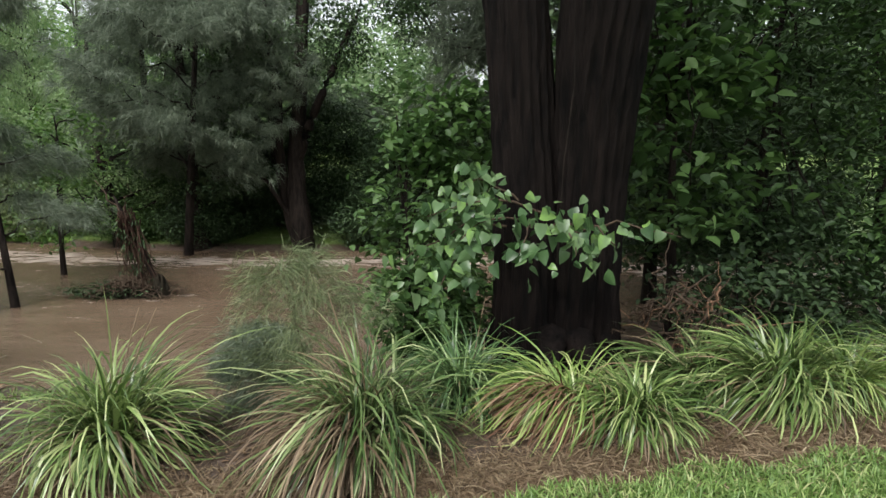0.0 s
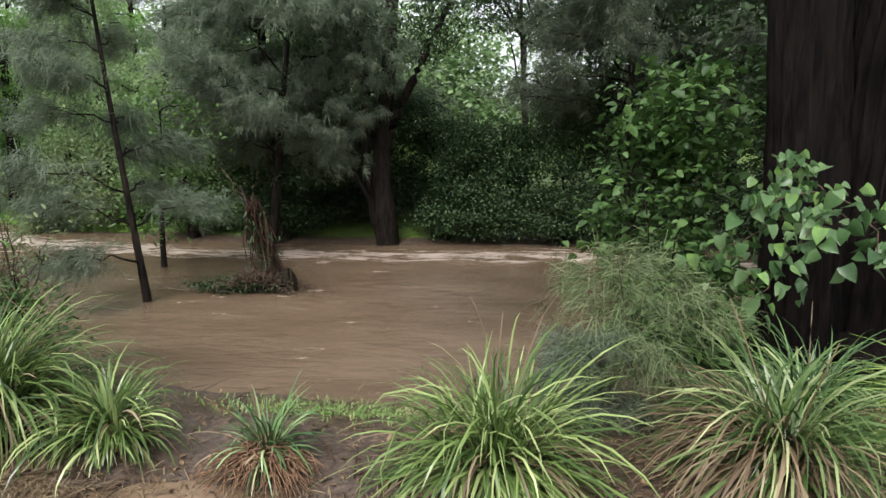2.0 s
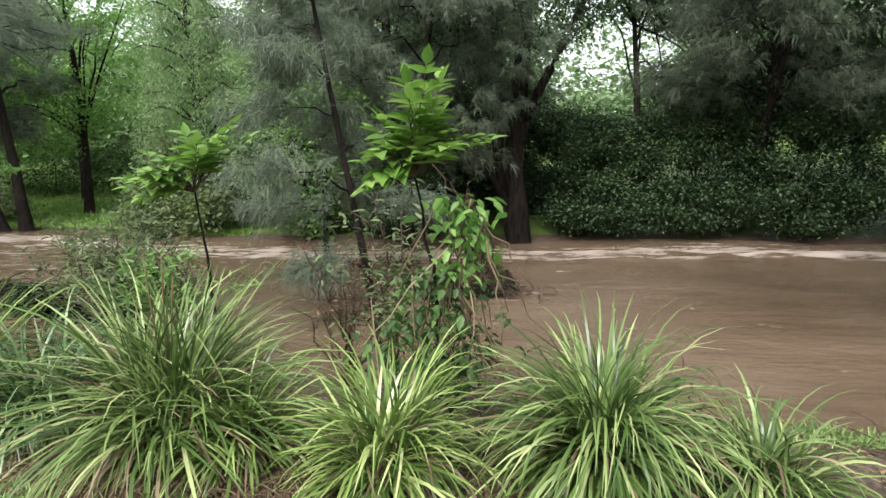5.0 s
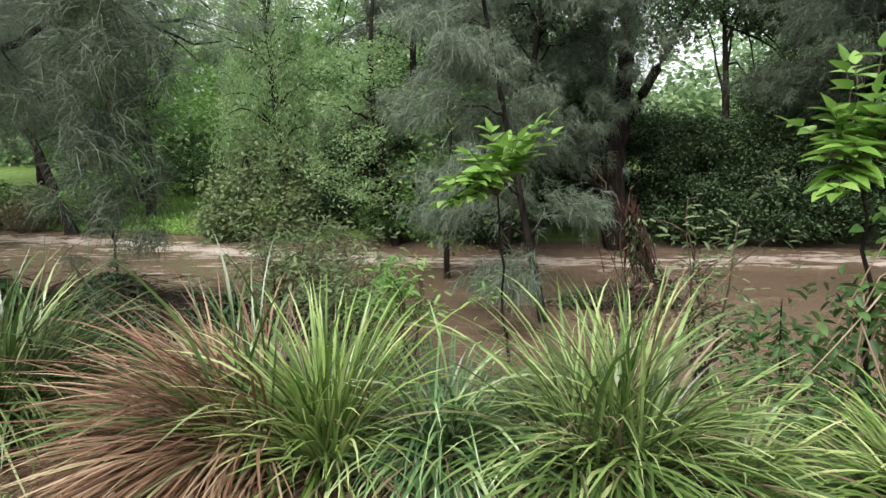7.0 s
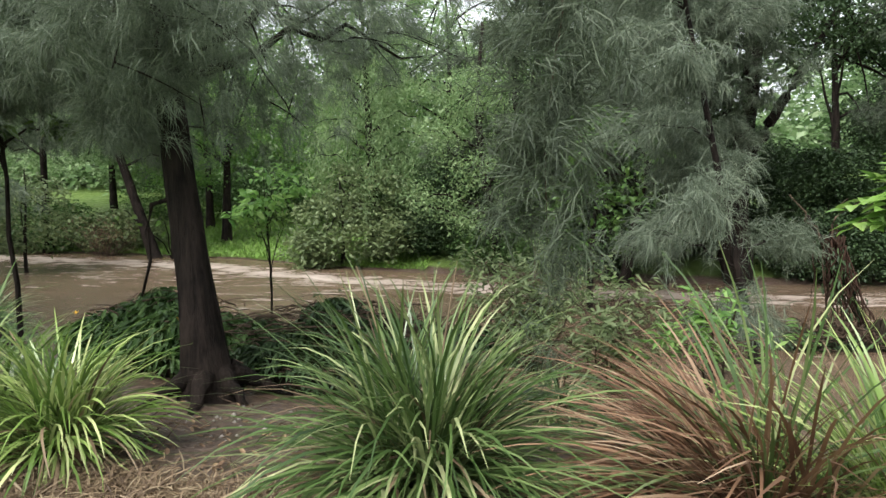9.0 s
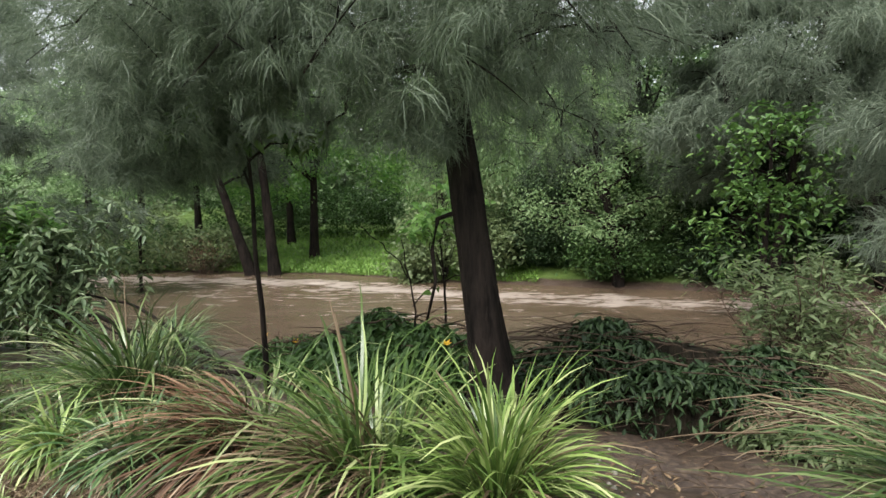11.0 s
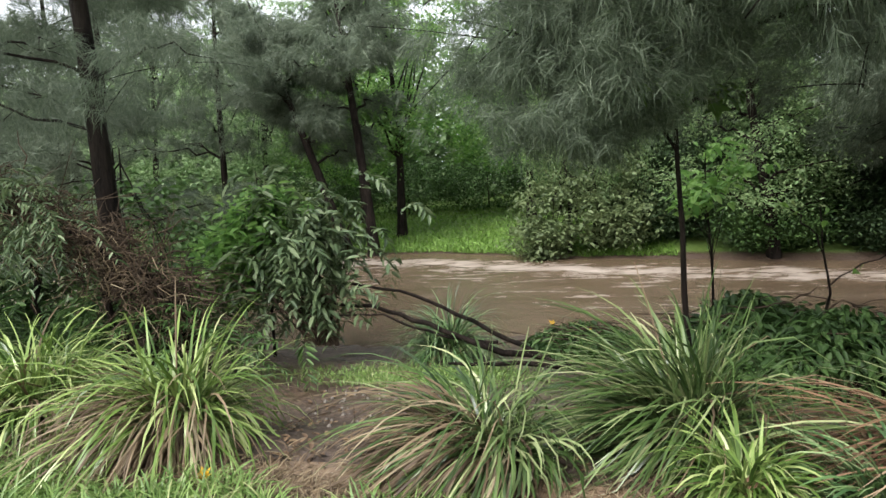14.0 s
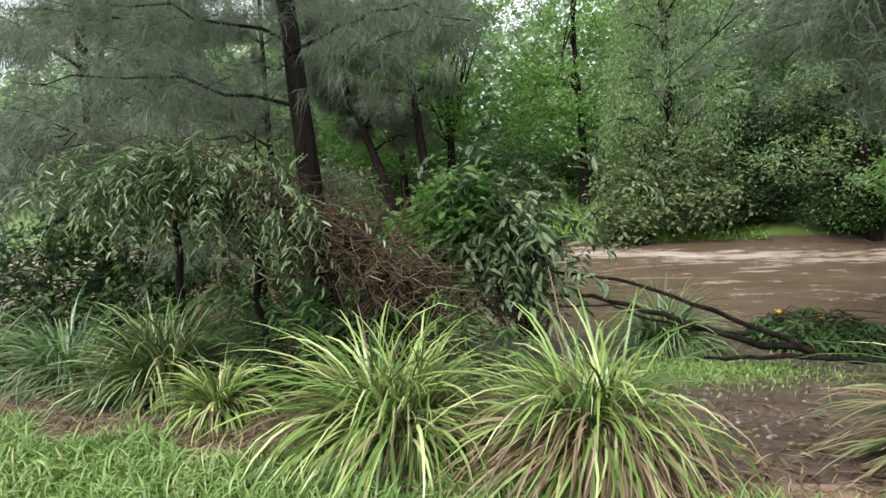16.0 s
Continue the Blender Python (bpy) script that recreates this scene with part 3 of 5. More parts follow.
G, B, Y, D = M_BLADE, M_BLADE_BRIGHT, M_BLADE_GREY, M_BLADE_DARK
LG, LB, LD = "green strap-leaved tussock arching over wet mud", "fresh yellow-green tussock standing on the mud bank", "dark green tussock with long arching blades"
LR, LS = "green tussock with a skirt of dead brown blades", "small upright tussock on the muddy edge"
W_ = (2.5, 5.0)
S_ = (3.6, 5.6)
for k, a in enumerate([
    (-1.62, 3.15, 0.92, 460, G, 0.18, (0, 0), None, LG, 1.75, (22, 88), 2),
    (-0.15, 3.32, 1.0, 520, D, 0.5, (-0.1, 0), W_, LR, 1.8, (22, 88), 2),
    (0.4, 4.1, 0.8, 300, Y, 0.12, (0, 0.1), None, LG, 1.5, (30, 86), 1),
    (0.97, 3.71, 0.75, 480, B, 0.5, (-0.8, 0.1), S_, LR, 1.9, (20, 70), 0, True),
    (1.35, 3.4, 0.58, 380, G, 0.1, (-0.2, 0.15), None, LG, 1.7, (25, 80), 0),
    (1.9, 3.9, 0.74, 480, D, 0.1, (-0.7, 0.1), None, LD, 1.8, (20, 75), 0),
    (2.32, 3.68, 0.76, 620, G, 0.12, (-0.7, 0.1), None, LG, 1.8, (20, 80), 0),
    (2.75, 3.78, 0.56, 330, B, 0.12, (-0.1, 0.15), None, LB, 1.6, (28, 84), 0),
    (3.3, 3.85, 0.6, 420, G, 0.2, (-0.2, 0), None, LG, 1.7, (25, 84), 0),
    (4.2, 4.2, 0.64, 320, G, 0.2, (-0.2, 0), None, LG, 1.7, (25, 84), 0),
    (-2.8, 3.38, 0.44, 60, Y, 0.1, (-0.2, 0.1), None, "small tussock with its roots washed bare", 1.4, (20, 84), 2),
    (-3.66, 3.39, 0.54, 160, G, 0.06, (0, 0), None, LS, 1.5, (25, 86), 0),
    (-4.29, 3.41, 0.91, 480, G, 0.1, (0, 0), None, LG, 1.75, (22, 88), 0),
    (-5.33, 3.34, 0.78, 330, B, 0.12, (-0.05, 0), None, LB, 1.4, (25, 88), 1),
    (-5.96, 3.42, 0.54, 200, B, 0.05, (0, 0), None, LS, 1.35, (30, 86), 0),
    (-6.42, 3.52, 1.02, 560, G, 0.2, (0, 0), None, "large green tussock with straw-tipped upright blades", 1.15, (30, 89), 3),
    (-7.12, 3.6, 0.7, 300, Y, 0.08, (0, 0), None, "bluish green tussock beside a brown one", 1.5, (28, 86), 0),
    (-7.56, 3.55, 0.82, 240, B, 0.1, (0.05, 0), None, LB, 1.0, (50, 89), 2),
    (-7.96, 3.66, 1.06, 620, D, 0.86, (-0.25, 0), (1.6, 5.2), "rust-brown half-dead tussock leaning over the bank", 0.95, (22, 84), 0, True),
    (-9.24, 3.72, 0.95, 560, D, 0.12, (0, 0), None, LD, 1.3, (25, 88), 2),
    (-10.86, 3.82, 0.64, 260, B, 0.08, (0, 0), None, LB, 1.3, (35, 88), 1),
    (-11.45, 3.9, 0.86, 420, G, 0.5, (-0.3, 0), W_, LR, 1.4, (28, 88), 2),
    (-12.16, 4.17, 0.92, 480, D, 0.6, (-0.95, 0), W_, LR, 1.7, (18, 70), 0, True),
    (-12.57, 3.86, 0.42, 150, Y, 0.06, (0, 0), None, LS, 1.5, (30, 86), 0),
    (-12.98, 3.95, 0.4, 150, B, 0.06, (0, 0), None, LS, 1.5, (30, 86), 0),
    (-13.1, 4.5, 0.96, 620, D, 0.12, (-0.8, 0.0), None, "large bluish tussock pressed over by the flood", 1.6, (22, 86), 1),
    (-14.0, 4.22, 0.84, 560, D, 0.55, (-1.0, 0.0), W_, LR, 1.9, (18, 75), 0),
    (-15.6, 4.25, 0.84, 600, B, 0.45, (-0.45, 0), S_, LR, 1.7, (20, 84), 2),
    (-16.5, 4.3, 0.82, 560, B, 0.22, (-0.5, 0), None, LB, 1.7, (22, 86), 0),
    (-17.55, 4.5, 0.48, 200, B, 0.2, (0, 0), None, LS, 1.5, (28, 86), 0),
    (-18.2, 4.85, 0.86, 520, D, 0.08, (-0.3, 0), None, LD, 1.5, (25, 88), 0),
    (-19.2, 5.1, 0.75, 340, Y, 0.15, (0, 0), None, LG, 1.6, (25, 86), 0),
    (-20.2, 5.3, 0.8, 340, G, 0.15, (0, 0), None, LG, 1.6, (25, 86), 0),
    (-14.75, 7.0, 0.75, 300, Y, 0.08, (0.2, 0), None, "bluish tussock at the water's edge", 1.7, (22, 86), 0),
    (-9.6, 6.1, 0.7, 240, Y, 0.3, (0, 0), None, "pale tussock at the water's edge", 1.6, (25, 86), 0),
    (-8.6, 5.3, 0.6, 200, D, 0.6, (0, 0), None, LR, 1.6, (20, 80), 0),
]):
    tussock(*a[:12], *(a[12:13] or (False,)), seed=k)

# roots washed bare under the small tussock
q = np.random.default_rng(77)
rs = Soup()
for _ in range(170):
    a, rr = q.uniform(0, 6.28), 0.36 * math.sqrt(q.uniform(0.1, 1))
    tube(rs, arc((-2.79 + q.normal(0, 0.05), 3.3 + q.normal(0, 0.03), 0.07 + q.normal(0, 0.015)), (-2.74 + rr * math.cos(a), 3.12 + 0.6 * rr * math.sin(a), 0.03 + 0.04 * q.uniform(0, 1)), 0.05, 6, q, 0.018), np.linspace(0.007, 0.002, 6), 4)
solo("root_ball", rs, M_ROOT, "ball of brown fibrous roots washed bare", "roots", "stuff")


# ---------------------------------------------------------------- lawn, straw and litter
def ground_blades(name, n, xf, yf, length, mat, label, cat, lift=(25, 85), width=0.003, seed=1, droop=1.2, rings=4):
    q = np.random.default_rng(seed)
    x = xf(q, n)
    y = yf(q, x)
    s = Soup()
    blades(s, q, (0, 0, 0), n, length, (0, 0), lift, droop, width, 0.0, rings)
    v = s.v[0].reshape(n, -1, 3)
    v += np.stack([x, y, land(x, y)], -1)[:, None]
    s.v[0] = v.reshape(-1, 3)
    return solo(name, s, mat, label, cat, "stuff")


lawn_y = lambda x: np.interp(x, LAWN_X, LAWN_Y)
far_y = lambda x: np.interp(x, FAR_X, FAR_Y)
ground_blades("lawn_grass", 110000, lambda q, n: np.concatenate([q.uniform(-0.8, 3.8, n // 4), q.uniform(-21, -12.5, n // 2), q.uniform(-12.5, -0.8, n - n // 2 - n // 4)]), lambda q, x: lawn_y(x) - 0.15 - 1.1 * q.uniform(0, 1, len(x)) ** 1.3 + 0.05 * np.sin(9 * x), 0.075, M_LAWN, "short green lawn grass beside the mud", "grass", width=0.0028, seed=3)
ground_blades("lawn_straw", 56000, lambda q, n: q.uniform(-20.5, 4, n), lambda q, x: lawn_y(x) + 0.04 + 0.13 * q.standard_normal(len(x)), 0.11, M_DRY, "flattened dry grass along the lawn's edge", "grass", (2, 35), 0.0022, 4, 0.5)
ground_blades("bank_grass", 30000, lambda q, n: q.uniform(-26, -11, n), lambda q, x: far_y(x) + 0.1 + 9 * q.uniform(0, 1, len(x)) ** 1.4, 0.26, M_BANKGRASS, "soft green grass flattened on the far bank", "grass", (10, 70), 0.013, 5)
ground_blades("moss_grass", 5000, lambda q, n: np.concatenate([q.normal(-14.8, 0.6, n - n // 4), q.normal(-2.6, 0.5, n // 4)]), lambda q, x: np.where(x < -9, 6.25, 4.25) + 0.22 * q.standard_normal(len(x)), 0.06, M_LAWN, "low bright green grass on the wet bank", "grass", (20, 80), 0.003, 6)
ground_blades("verge_grass", 14000, lambda q, n: -21 + 7.6 * q.uniform(0, 1, n) + 0.06 * q.standard_normal(n), lambda q, x: lawn_y(x) - 0.1 - 0.5 * q.uniform(0, 1, len(x)) ** 1.5 + 0.12 * np.sin(7 * x), 0.17, M_LAWN, "longer rough grass at the lawn's edge", "grass", (20, 80), 0.0034, 9, 1.5, 5)
q = np.random.default_rng(8)
lx = q.uniform(-20, 4, 5200)
ly = lawn_y(lx) + 0.1 + q.gamma(1.6, 0.5, 5200)
ll = Soup()
leaves(ll, q, np.stack([lx, ly, land(lx, ly) + 0.008], -1), 0.05, 0.4, 0.0, 0.9)
solo("leaf_litter", ll, M_DEAD_LEAF, "scattered brown dead leaves on the mud", "leaf litter", "stuff")
ts = Soup()
for _ in range(420):
    x = q.uniform(-20, 4)
    y = float(lawn_y(x)) + q.uniform(0.1, 1.8)
    a, L = q.uniform(0, 3.14), q.uniform(0.08, 0.4)
    z = float(land(x, y)) + 0.012
    tube(ts, arc((x, y, z), (x + L * math.cos(a), y + L * math.sin(a), z + 0.01), 0.012, 4), [0.004, 0.004, 0.003, 0.002], 4)
solo("fallen_twigs", ts, M_TWIG, "thin fallen twigs on the mud", "twigs", "stuff")
pb = Soup()
for _ in range(160):
    x = q.choice([-10.75, -15.0, -14.9]) + q.normal(0, 0.35)
    y = (4.75 if x > -12 else 5.3) + q.normal(0, 0.3)
    r = q.uniform(0.006, 0.018)
    z = float(land(x, y))
    tube(pb, [(x, y, z - r), (x, y, z), (x, y, z + r * 0.8)], [r * 0.8, r * 1.2, r * 0.3], 6)
solo("pebbles", pb, M_STONE, "small pale pebbles pressed into the mud", "pebbles", "stuff")


# ---------------------------------------------------------------- trees
def limb_set(q, base, h, r0, lean, count, zlo, reach, sag, forks=4, spread=None):
    """Trunk line, limbs and the outer twig lines of a tree."""
    t = np.linspace(0, 1, 14)[:, None]
    trunk = np.asarray(base) + np.array([lean[0], lean[1], h]) * t + np.concatenate([0.03 * h * np.sin(3.0 * t + q.uniform(0, 6)) * t * 0.4, 0.03 * h * np.sin(2.4 * t + q.uniform(0, 6)) * t * 0.4, 0 * t], 1)
    lines = []
    for k in range(count):
        u = zlo + (1 - zlo) * (k + q.uniform(0, 0.8)) / count
        p = trunk[min(13, int(u * 13))]
        a = q.uniform(0, 6.283) if spread is None else q.uniform(*spread)
        R = reach * q.uniform(0.6, 1.15) * (1.15 - 0.75 * u)
        e = p + np.array([math.cos(a) * R, math.sin(a) * R, R * q.uniform(-0.05, 0.4)])
        L = arc(p, e, sag * R, 9, q, 0.03 * R)
        lines.append((L, r0 * 0.34 * (1.1 - 0.6 * u), True))
        for _ in range(forks):
            m = L[q.integers(3, 9)]
            b = a + q.uniform(-1.1, 1.1)
            S = R * q.uniform(0.25, 0.5)
            lines.append((arc(m, m + np.array([math.cos(b) * S, math.sin(b) * S, S * q.uniform(-0.5, 0.3)]), 0.1 * S, 6, q, 0.02 * S), r0 * 0.1, False))
    return trunk, lines


def wood(t, trunk, lines, r0, bark, flare=1.5, sides=12, ridges=7, seed=0):
    q = np.random.default_rng(seed)
    u = np.linspace(0, 1, len(trunk))
    fine = np.linspace(0, 1, 34)
    pts = np.stack([np.interp(fine, u, trunk[:, i]) for i in range(3)], -1)
    rad = r0 * (1 - 0.82 * fine) * (1 + (flare - 1) * np.exp(-fine * len(fine) * 0.55))
    s = Soup()
    tube(s, pts, rad, sides, 0.03, q, ridges)
    part("trunk", s, bark, t, smooth=True)
    b = Soup()
    for L, r, _ in lines:
        tube(b, L, np.linspace(r, r * 0.25, len(L)), 5)
    if lines:
        part("branchwork", b, bark, t, kind="stuff")


def sheoak(x, y, h, r0, lean=(0, 0), zlo=0.3, reach=2.5, count=14, dens=10, per=24, needle=0.3, width=0.004, mat=None, label="", seed=0, z=None, sag=0.12, bark=None, forks=5, extra=(), spread=None, flare=1.5, curtains=(), name="sheoak_tree"):
    """A she-oak: dark furrowed trunk, bowed limbs and curtains of drooping needles."""
    q = np.random.default_rng(300 + seed)
    z = float(land(x, y)) - 0.05 if z is None else z
    t = thing(name, (x, y, z), label, "tree")
    trunk, lines = limb_set(q, (x, y, z), h, r0, lean, count, zlo, reach, sag, forks, spread)
    for a, b, s in extra:
        lines.append((arc(a, b, s, 9, q, 0.04), r0 * 0.15, True))
        for _ in range(5):
            m = np.asarray(a) + (np.asarray(b) - np.asarray(a)) * q.uniform(0.35, 1)
            lines.append((arc(m, m + q.normal(0, 0.35, 3) * [1, 1, 0.5], 0.02, 6), r0 * 0.06, False))
    wood(t, trunk, lines, r0, bark or M_BARK, flare, seed=seed)
    o, d = [], []
    for L, r, main in lines:
        k = int(1.7 * dens * (2 if main else 1))
        f = q.uniform(0.35 if main else 0.1, 1.0, k)
        idx = f * (len(L) - 1)
        p = np.stack([np.interp(idx, np.arange(len(L)), L[:, i]) for i in range(3)], -1)
        o.append(p + q.normal(0, 0.05 + 0.075 * reach, p.shape) * [1, 1, 0.7])
        d.append(np.repeat(unit(L[-1] - L[0])[None], k, 0))
    for c, r, m in curtains:
        p = clumps(q, c, r, m // 8, 8, 0.1, 0.3)
        o.append(p)
        d.append(unit(q.normal(0, 1, p.shape) * [1, 1, 0.2]))
    s = Soup()
    needles(s, q, np.concatenate(o), int(per * (0.85 if needle > 0.25 else 1.2)), needle * (0.72 if needle > 0.25 else 0.85), width * (0.68 if needle > 0.25 else 0.6), np.concatenate(d), 0.9)
    part("needle_foliage", s, mat or M_NEEDLE, t, kind="stuff")
    return t


def broadleaf(x, y, h, r0, crowns, leaf, m, per, sigma, mat, label, seed=0, lean=(0, 0), bark=None, aspect=0.5, name="broadleaf_tree", category="tree", z=None, hang=0.35, shell=0.5):
    """A leafy tree or bush; crowns: centre and radii, from its foot."""
    q = np.random.default_rng(600 + seed)
    z = float(land(x, y)) - 0.05 if z is None else z
    t = thing(name, (x, y, z), label, category)
    base = np.array([x, y, z])
    tr = np.asarray([base + np.array([lean[0] * u, lean[1] * u, h * u]) + np.array([0.03 * h * math.sin(4 * u + seed), 0.02 * h * math.sin(3 * u), 0]) * u for u in np.linspace(0, 1, 14)])
    lines, s = [], Soup()
    for c, r in crowns:
        cc = base + np.asarray(c, float)
        for _ in range(5):
            e = cc + unit(q.standard_normal(3)) * np.asarray(r) * 0.75
            lines.append((arc(tr[q.integers(4, 13)], e, 0.05 * h, 7, q, 0.03), r0 * 0.3, True))
        leaves(s, q, clumps(q, cc, r, m, per, sigma, shell), leaf, aspect, hang)
    wood(t, tr, lines, r0, bark or M_BARK, 1.4, 9, 5, seed)
    part("foliage", s, mat, t, kind="stuff")
    return t


# ---------------------------------------------------------------- the big double-stemmed tree on the bank
def big_tree():
    q = np.random.default_rng(21)
    x, y = 1.16, 5.15
    z = float(land(x, y)) - 0.1
    t = thing("big_tree", (x, y, z), "massive dark wet trunk forked into two stems", "tree")
    s = Soup()
    u = np.linspace(0, 1, 46)
    for dx, lx, ly, r0, tw, grow in ((-0.26, -0.3, 0.15, 0.3, 0.5, 0.0), (0.16, 0.62, -0.05, 0.3, 2.0, 0.32)):
        p = np.stack([x + dx + lx * u ** 1.3 + 0.05 * np.sin(5 * u + tw), y + ly * u + 0.04 * np.sin(4 * u), z + 6.5 * u], -1)
        r = r0 * (1 - 0.3 * u + grow * np.exp(-((u - 0.5) / 0.2) ** 2)) * (1 + 0.4 * np.exp(-u * 16))
        one = Soup()
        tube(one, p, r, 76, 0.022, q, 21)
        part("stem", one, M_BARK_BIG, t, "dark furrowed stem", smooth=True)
    for k in range(9):
        a = 0.7 * k + q.uniform(0, 0.4)
        rt = Soup()
        R = q.uniform(0.6, 0.95)
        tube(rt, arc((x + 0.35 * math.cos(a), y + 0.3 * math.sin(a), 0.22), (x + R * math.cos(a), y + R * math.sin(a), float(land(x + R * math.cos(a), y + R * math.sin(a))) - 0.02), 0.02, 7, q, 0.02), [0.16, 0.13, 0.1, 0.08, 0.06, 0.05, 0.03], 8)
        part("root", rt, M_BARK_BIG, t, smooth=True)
    lines = []
    for a, e, sg in (((x - 0.5, y + 0.1, 4.6), (x - 3.4, y + 0.6, 5.6), 0.3), ((x + 0.7, y, 4.8), (x + 3.6, y - 0.4, 5.4), 0.3), ((x, y, 5.6), (x + 0.4, y - 2.6, 6.2), 0.3), ((x + 0.2, y, 5.9), (x + 1.6, y + 2.6, 6.6), 0.3)):
        li = Soup()
        tube(li, arc(a, e, sg, 10, q, 0.05), np.linspace(0.13, 0.03, 10), 8)
        part("limb", li, M_BARK_BIG, t)
        lines.append(e)
    lf = Soup()
    for e in lines:
        leaves(lf, q, clumps(q, e, (1.9, 1.6, 1.1), 60, 26, 0.28), 0.16, 0.7, 0.5)
    part("foliage", lf, M_LEAF_DARK, t, kind="stuff")
    vine = Soup()
    tube(vine, [(x - 0.05, y - 0.42, 0.9), (x - 0.02, y - 0.44, 1.7), (x + 0.05, y - 0.42, 2.3), (x + 0.04, y - 0.36, 3.2), (x + 0.1, y - 0.3, 4.4)], [0.006, 0.006, 0.005, 0.005, 0.004], 6)
    part("vine", vine, M_BARK, t, "thin dark vine up the trunk")


big_tree()


# ---------------------------------------------------------------- single large leaves
def leaf_mesh(name, mat, heart=0.0, width=0.5):
    """A unit leaf along +x, folded on its midrib, with its tip bent down."""
    st = np.array([0.0, 0.12, 0.32, 0.58, 0.82, 1.0])
    w = np.array([0.05, 0.62 + 0.3 * heart, 0.95, 0.72, 0.33, 0.0]) * width * 0.5
    back = np.array([0, -0.1 * heart, 0, 0, 0, 0])
    mid = np.stack([st, 0 * st, -0.22 * st ** 2], -1)
    le = np.stack([st + back, w, -0.22 * st ** 2 + 0.3 * w], -1)
    ri = np.stack([st + back, -w, -0.22 * st ** 2 + 0.3 * w], -1)
    k = len(st)
    f = []
    for i in range(k - 1):
        f += [(i, i + 1, k + i + 1, k + i), (i, 2 * k + i, 2 * k + i + 1, i + 1)]
    me = Soup().add(np.concatenate([mid, le, ri]), f).mesh(name)
    me.materials.append(mat)
    return me


HEART = leaf_mesh("heart_leaf", M_BIGLEAF, 1.0, 0.85)
LEAFLET = leaf_mesh("leaflet", M_FRESH, 0.0, 0.62)
OVAL = leaf_mesh("oval_leaf", M_SAPLEAF, 0.0, 0.42)


def hang_leaf(parent, mesh, at, direction, size, q, name="leaf", roll=0.6):
    d = Vector(direction).normalized()
    m = d.to_track_quat("X", "Z").to_matrix().to_4x4() @ Matrix.Rotation(q.normal(0, roll), 4, "X")
    ob = new(name, mesh)
    ob.parent = parent
    o = parent.location if parent.parent is None else parent.parent.location
    ob.matrix_basis = Matrix.Translation(Vector(at) - o) @ m @ Matrix.Scale(size, 4)
    return ob


def torn_branch():
    q = np.random.default_rng(31)
    t = thing("torn_branch", (1.0, 4.75, 0.9), "torn branch of large heart-shaped leaves caught on the trunk", "branch")
    lines = [((1.0, 4.7, 1.3), (0.1, 4.4, 1.3), 0.1), ((0.9, 4.65, 1.2), (0.35, 4.2, 1.15), 0.1), ((1.0, 4.65, 1.2), (0.75, 4.15, 1.05), 0.12), ((1.05, 4.65, 1.2), (1.15, 4.15, 1.05), 0.12), ((1.1, 4.65, 1.2), (1.45, 4.25, 1.1), 0.1),
             ((0.7, 4.7, 1.2), (-0.1, 4.5, 0.95), 0.12), ((0.5, 4.5, 1.1), (0.15, 4.3, 0.75), 0.05), ((0.8, 4.8, 1.4), (0.35, 4.6, 1.55), 0.06), ((1.2, 4.6, 1.15), (1.95, 4.4, 1.15), 0.08)]
    for a, b, s in lines:
        st = Soup()
        L = arc(a, b, s, 8, q, 0.015)
        tube(st, L, np.linspace(0.012, 0.004, 8), 5)
        twig = part("twig", st, M_TWIG, t)
        n = 5 if b[0] > 1.8 else 40
        for k in range(n):
            p = L[q.integers(3, 8)] + q.normal(0, [0.08, 0.07, 0.1])
            hang_leaf(twig, HEART, p, (q.normal(0, 0.75), q.normal(-0.3, 0.55), -0.85 + q.normal(0, 0.5)), q.uniform(0.05, 0.135), q, "leaf", 1.3)


torn_branch()


# ---------------------------------------------------------------- plants round the big tree
broadleaf(-0.25, 5.9, 2.6, 0.04, [((0.15, 0, 1.7), (0.6, 0.5, 0.9)), ((0.45, 0.1, 2.4), (0.55, 0.5, 0.55)), ((0.4, -0.3, 0.8), (0.5, 0.45, 0.45))], 0.1, 60, 22, 0.15, M_LEAF, "broad-leaved green shrub beside the big trunk", 1, name="shrub", category="shrub", aspect=0.7)
broadleaf(-0.1, 5.1, 1.3, 0.025, [((0.1, 0, 0.7), (0.45, 0.4, 0.5))], 0.1, 80, 12, 0.12, M_LEAF, "leafy shrub at the foot of the trunk", 2, name="shrub", category="shrub", aspect=0.65)
broadleaf(2.6, 6.3, 3.8, 0.06, [((0.0, 0, 2.2), (1.0, 0.8, 1.2)), ((-0.2, 0, 3.2), (0.9, 0.7, 0.8))], 0.15, 90, 11, 0.2, M_LEAF, "leafy tree behind the big trunk", 3, aspect=0.65)
broadleaf(3.8, 6.9, 4.5, 0.07, [((0.0, 0, 2.2), (1.1, 0.9, 1.3)), ((0.3, 0, 3.8), (1.2, 1.0, 1.0)), ((0.2, -0.3, 0.9), (0.8, 0.6, 0.7))], 0.1, 170, 14, 0.2, M_LEAF_DARK, "dark small-leaved tree on the bank", 4)
broadleaf(5.4, 6.6, 4.2, 0.06, [((0.0, 0, 2.0), (1.1, 0.9, 1.3)), ((0.0, 0, 3.6), (1.2, 1.0, 1.0)), ((-0.3, -0.3, 0.8), (0.8, 0.6, 0.7))], 0.1, 170, 14, 0.2, M_LEAF, "small-leaved tree with thin dark stems", 5)
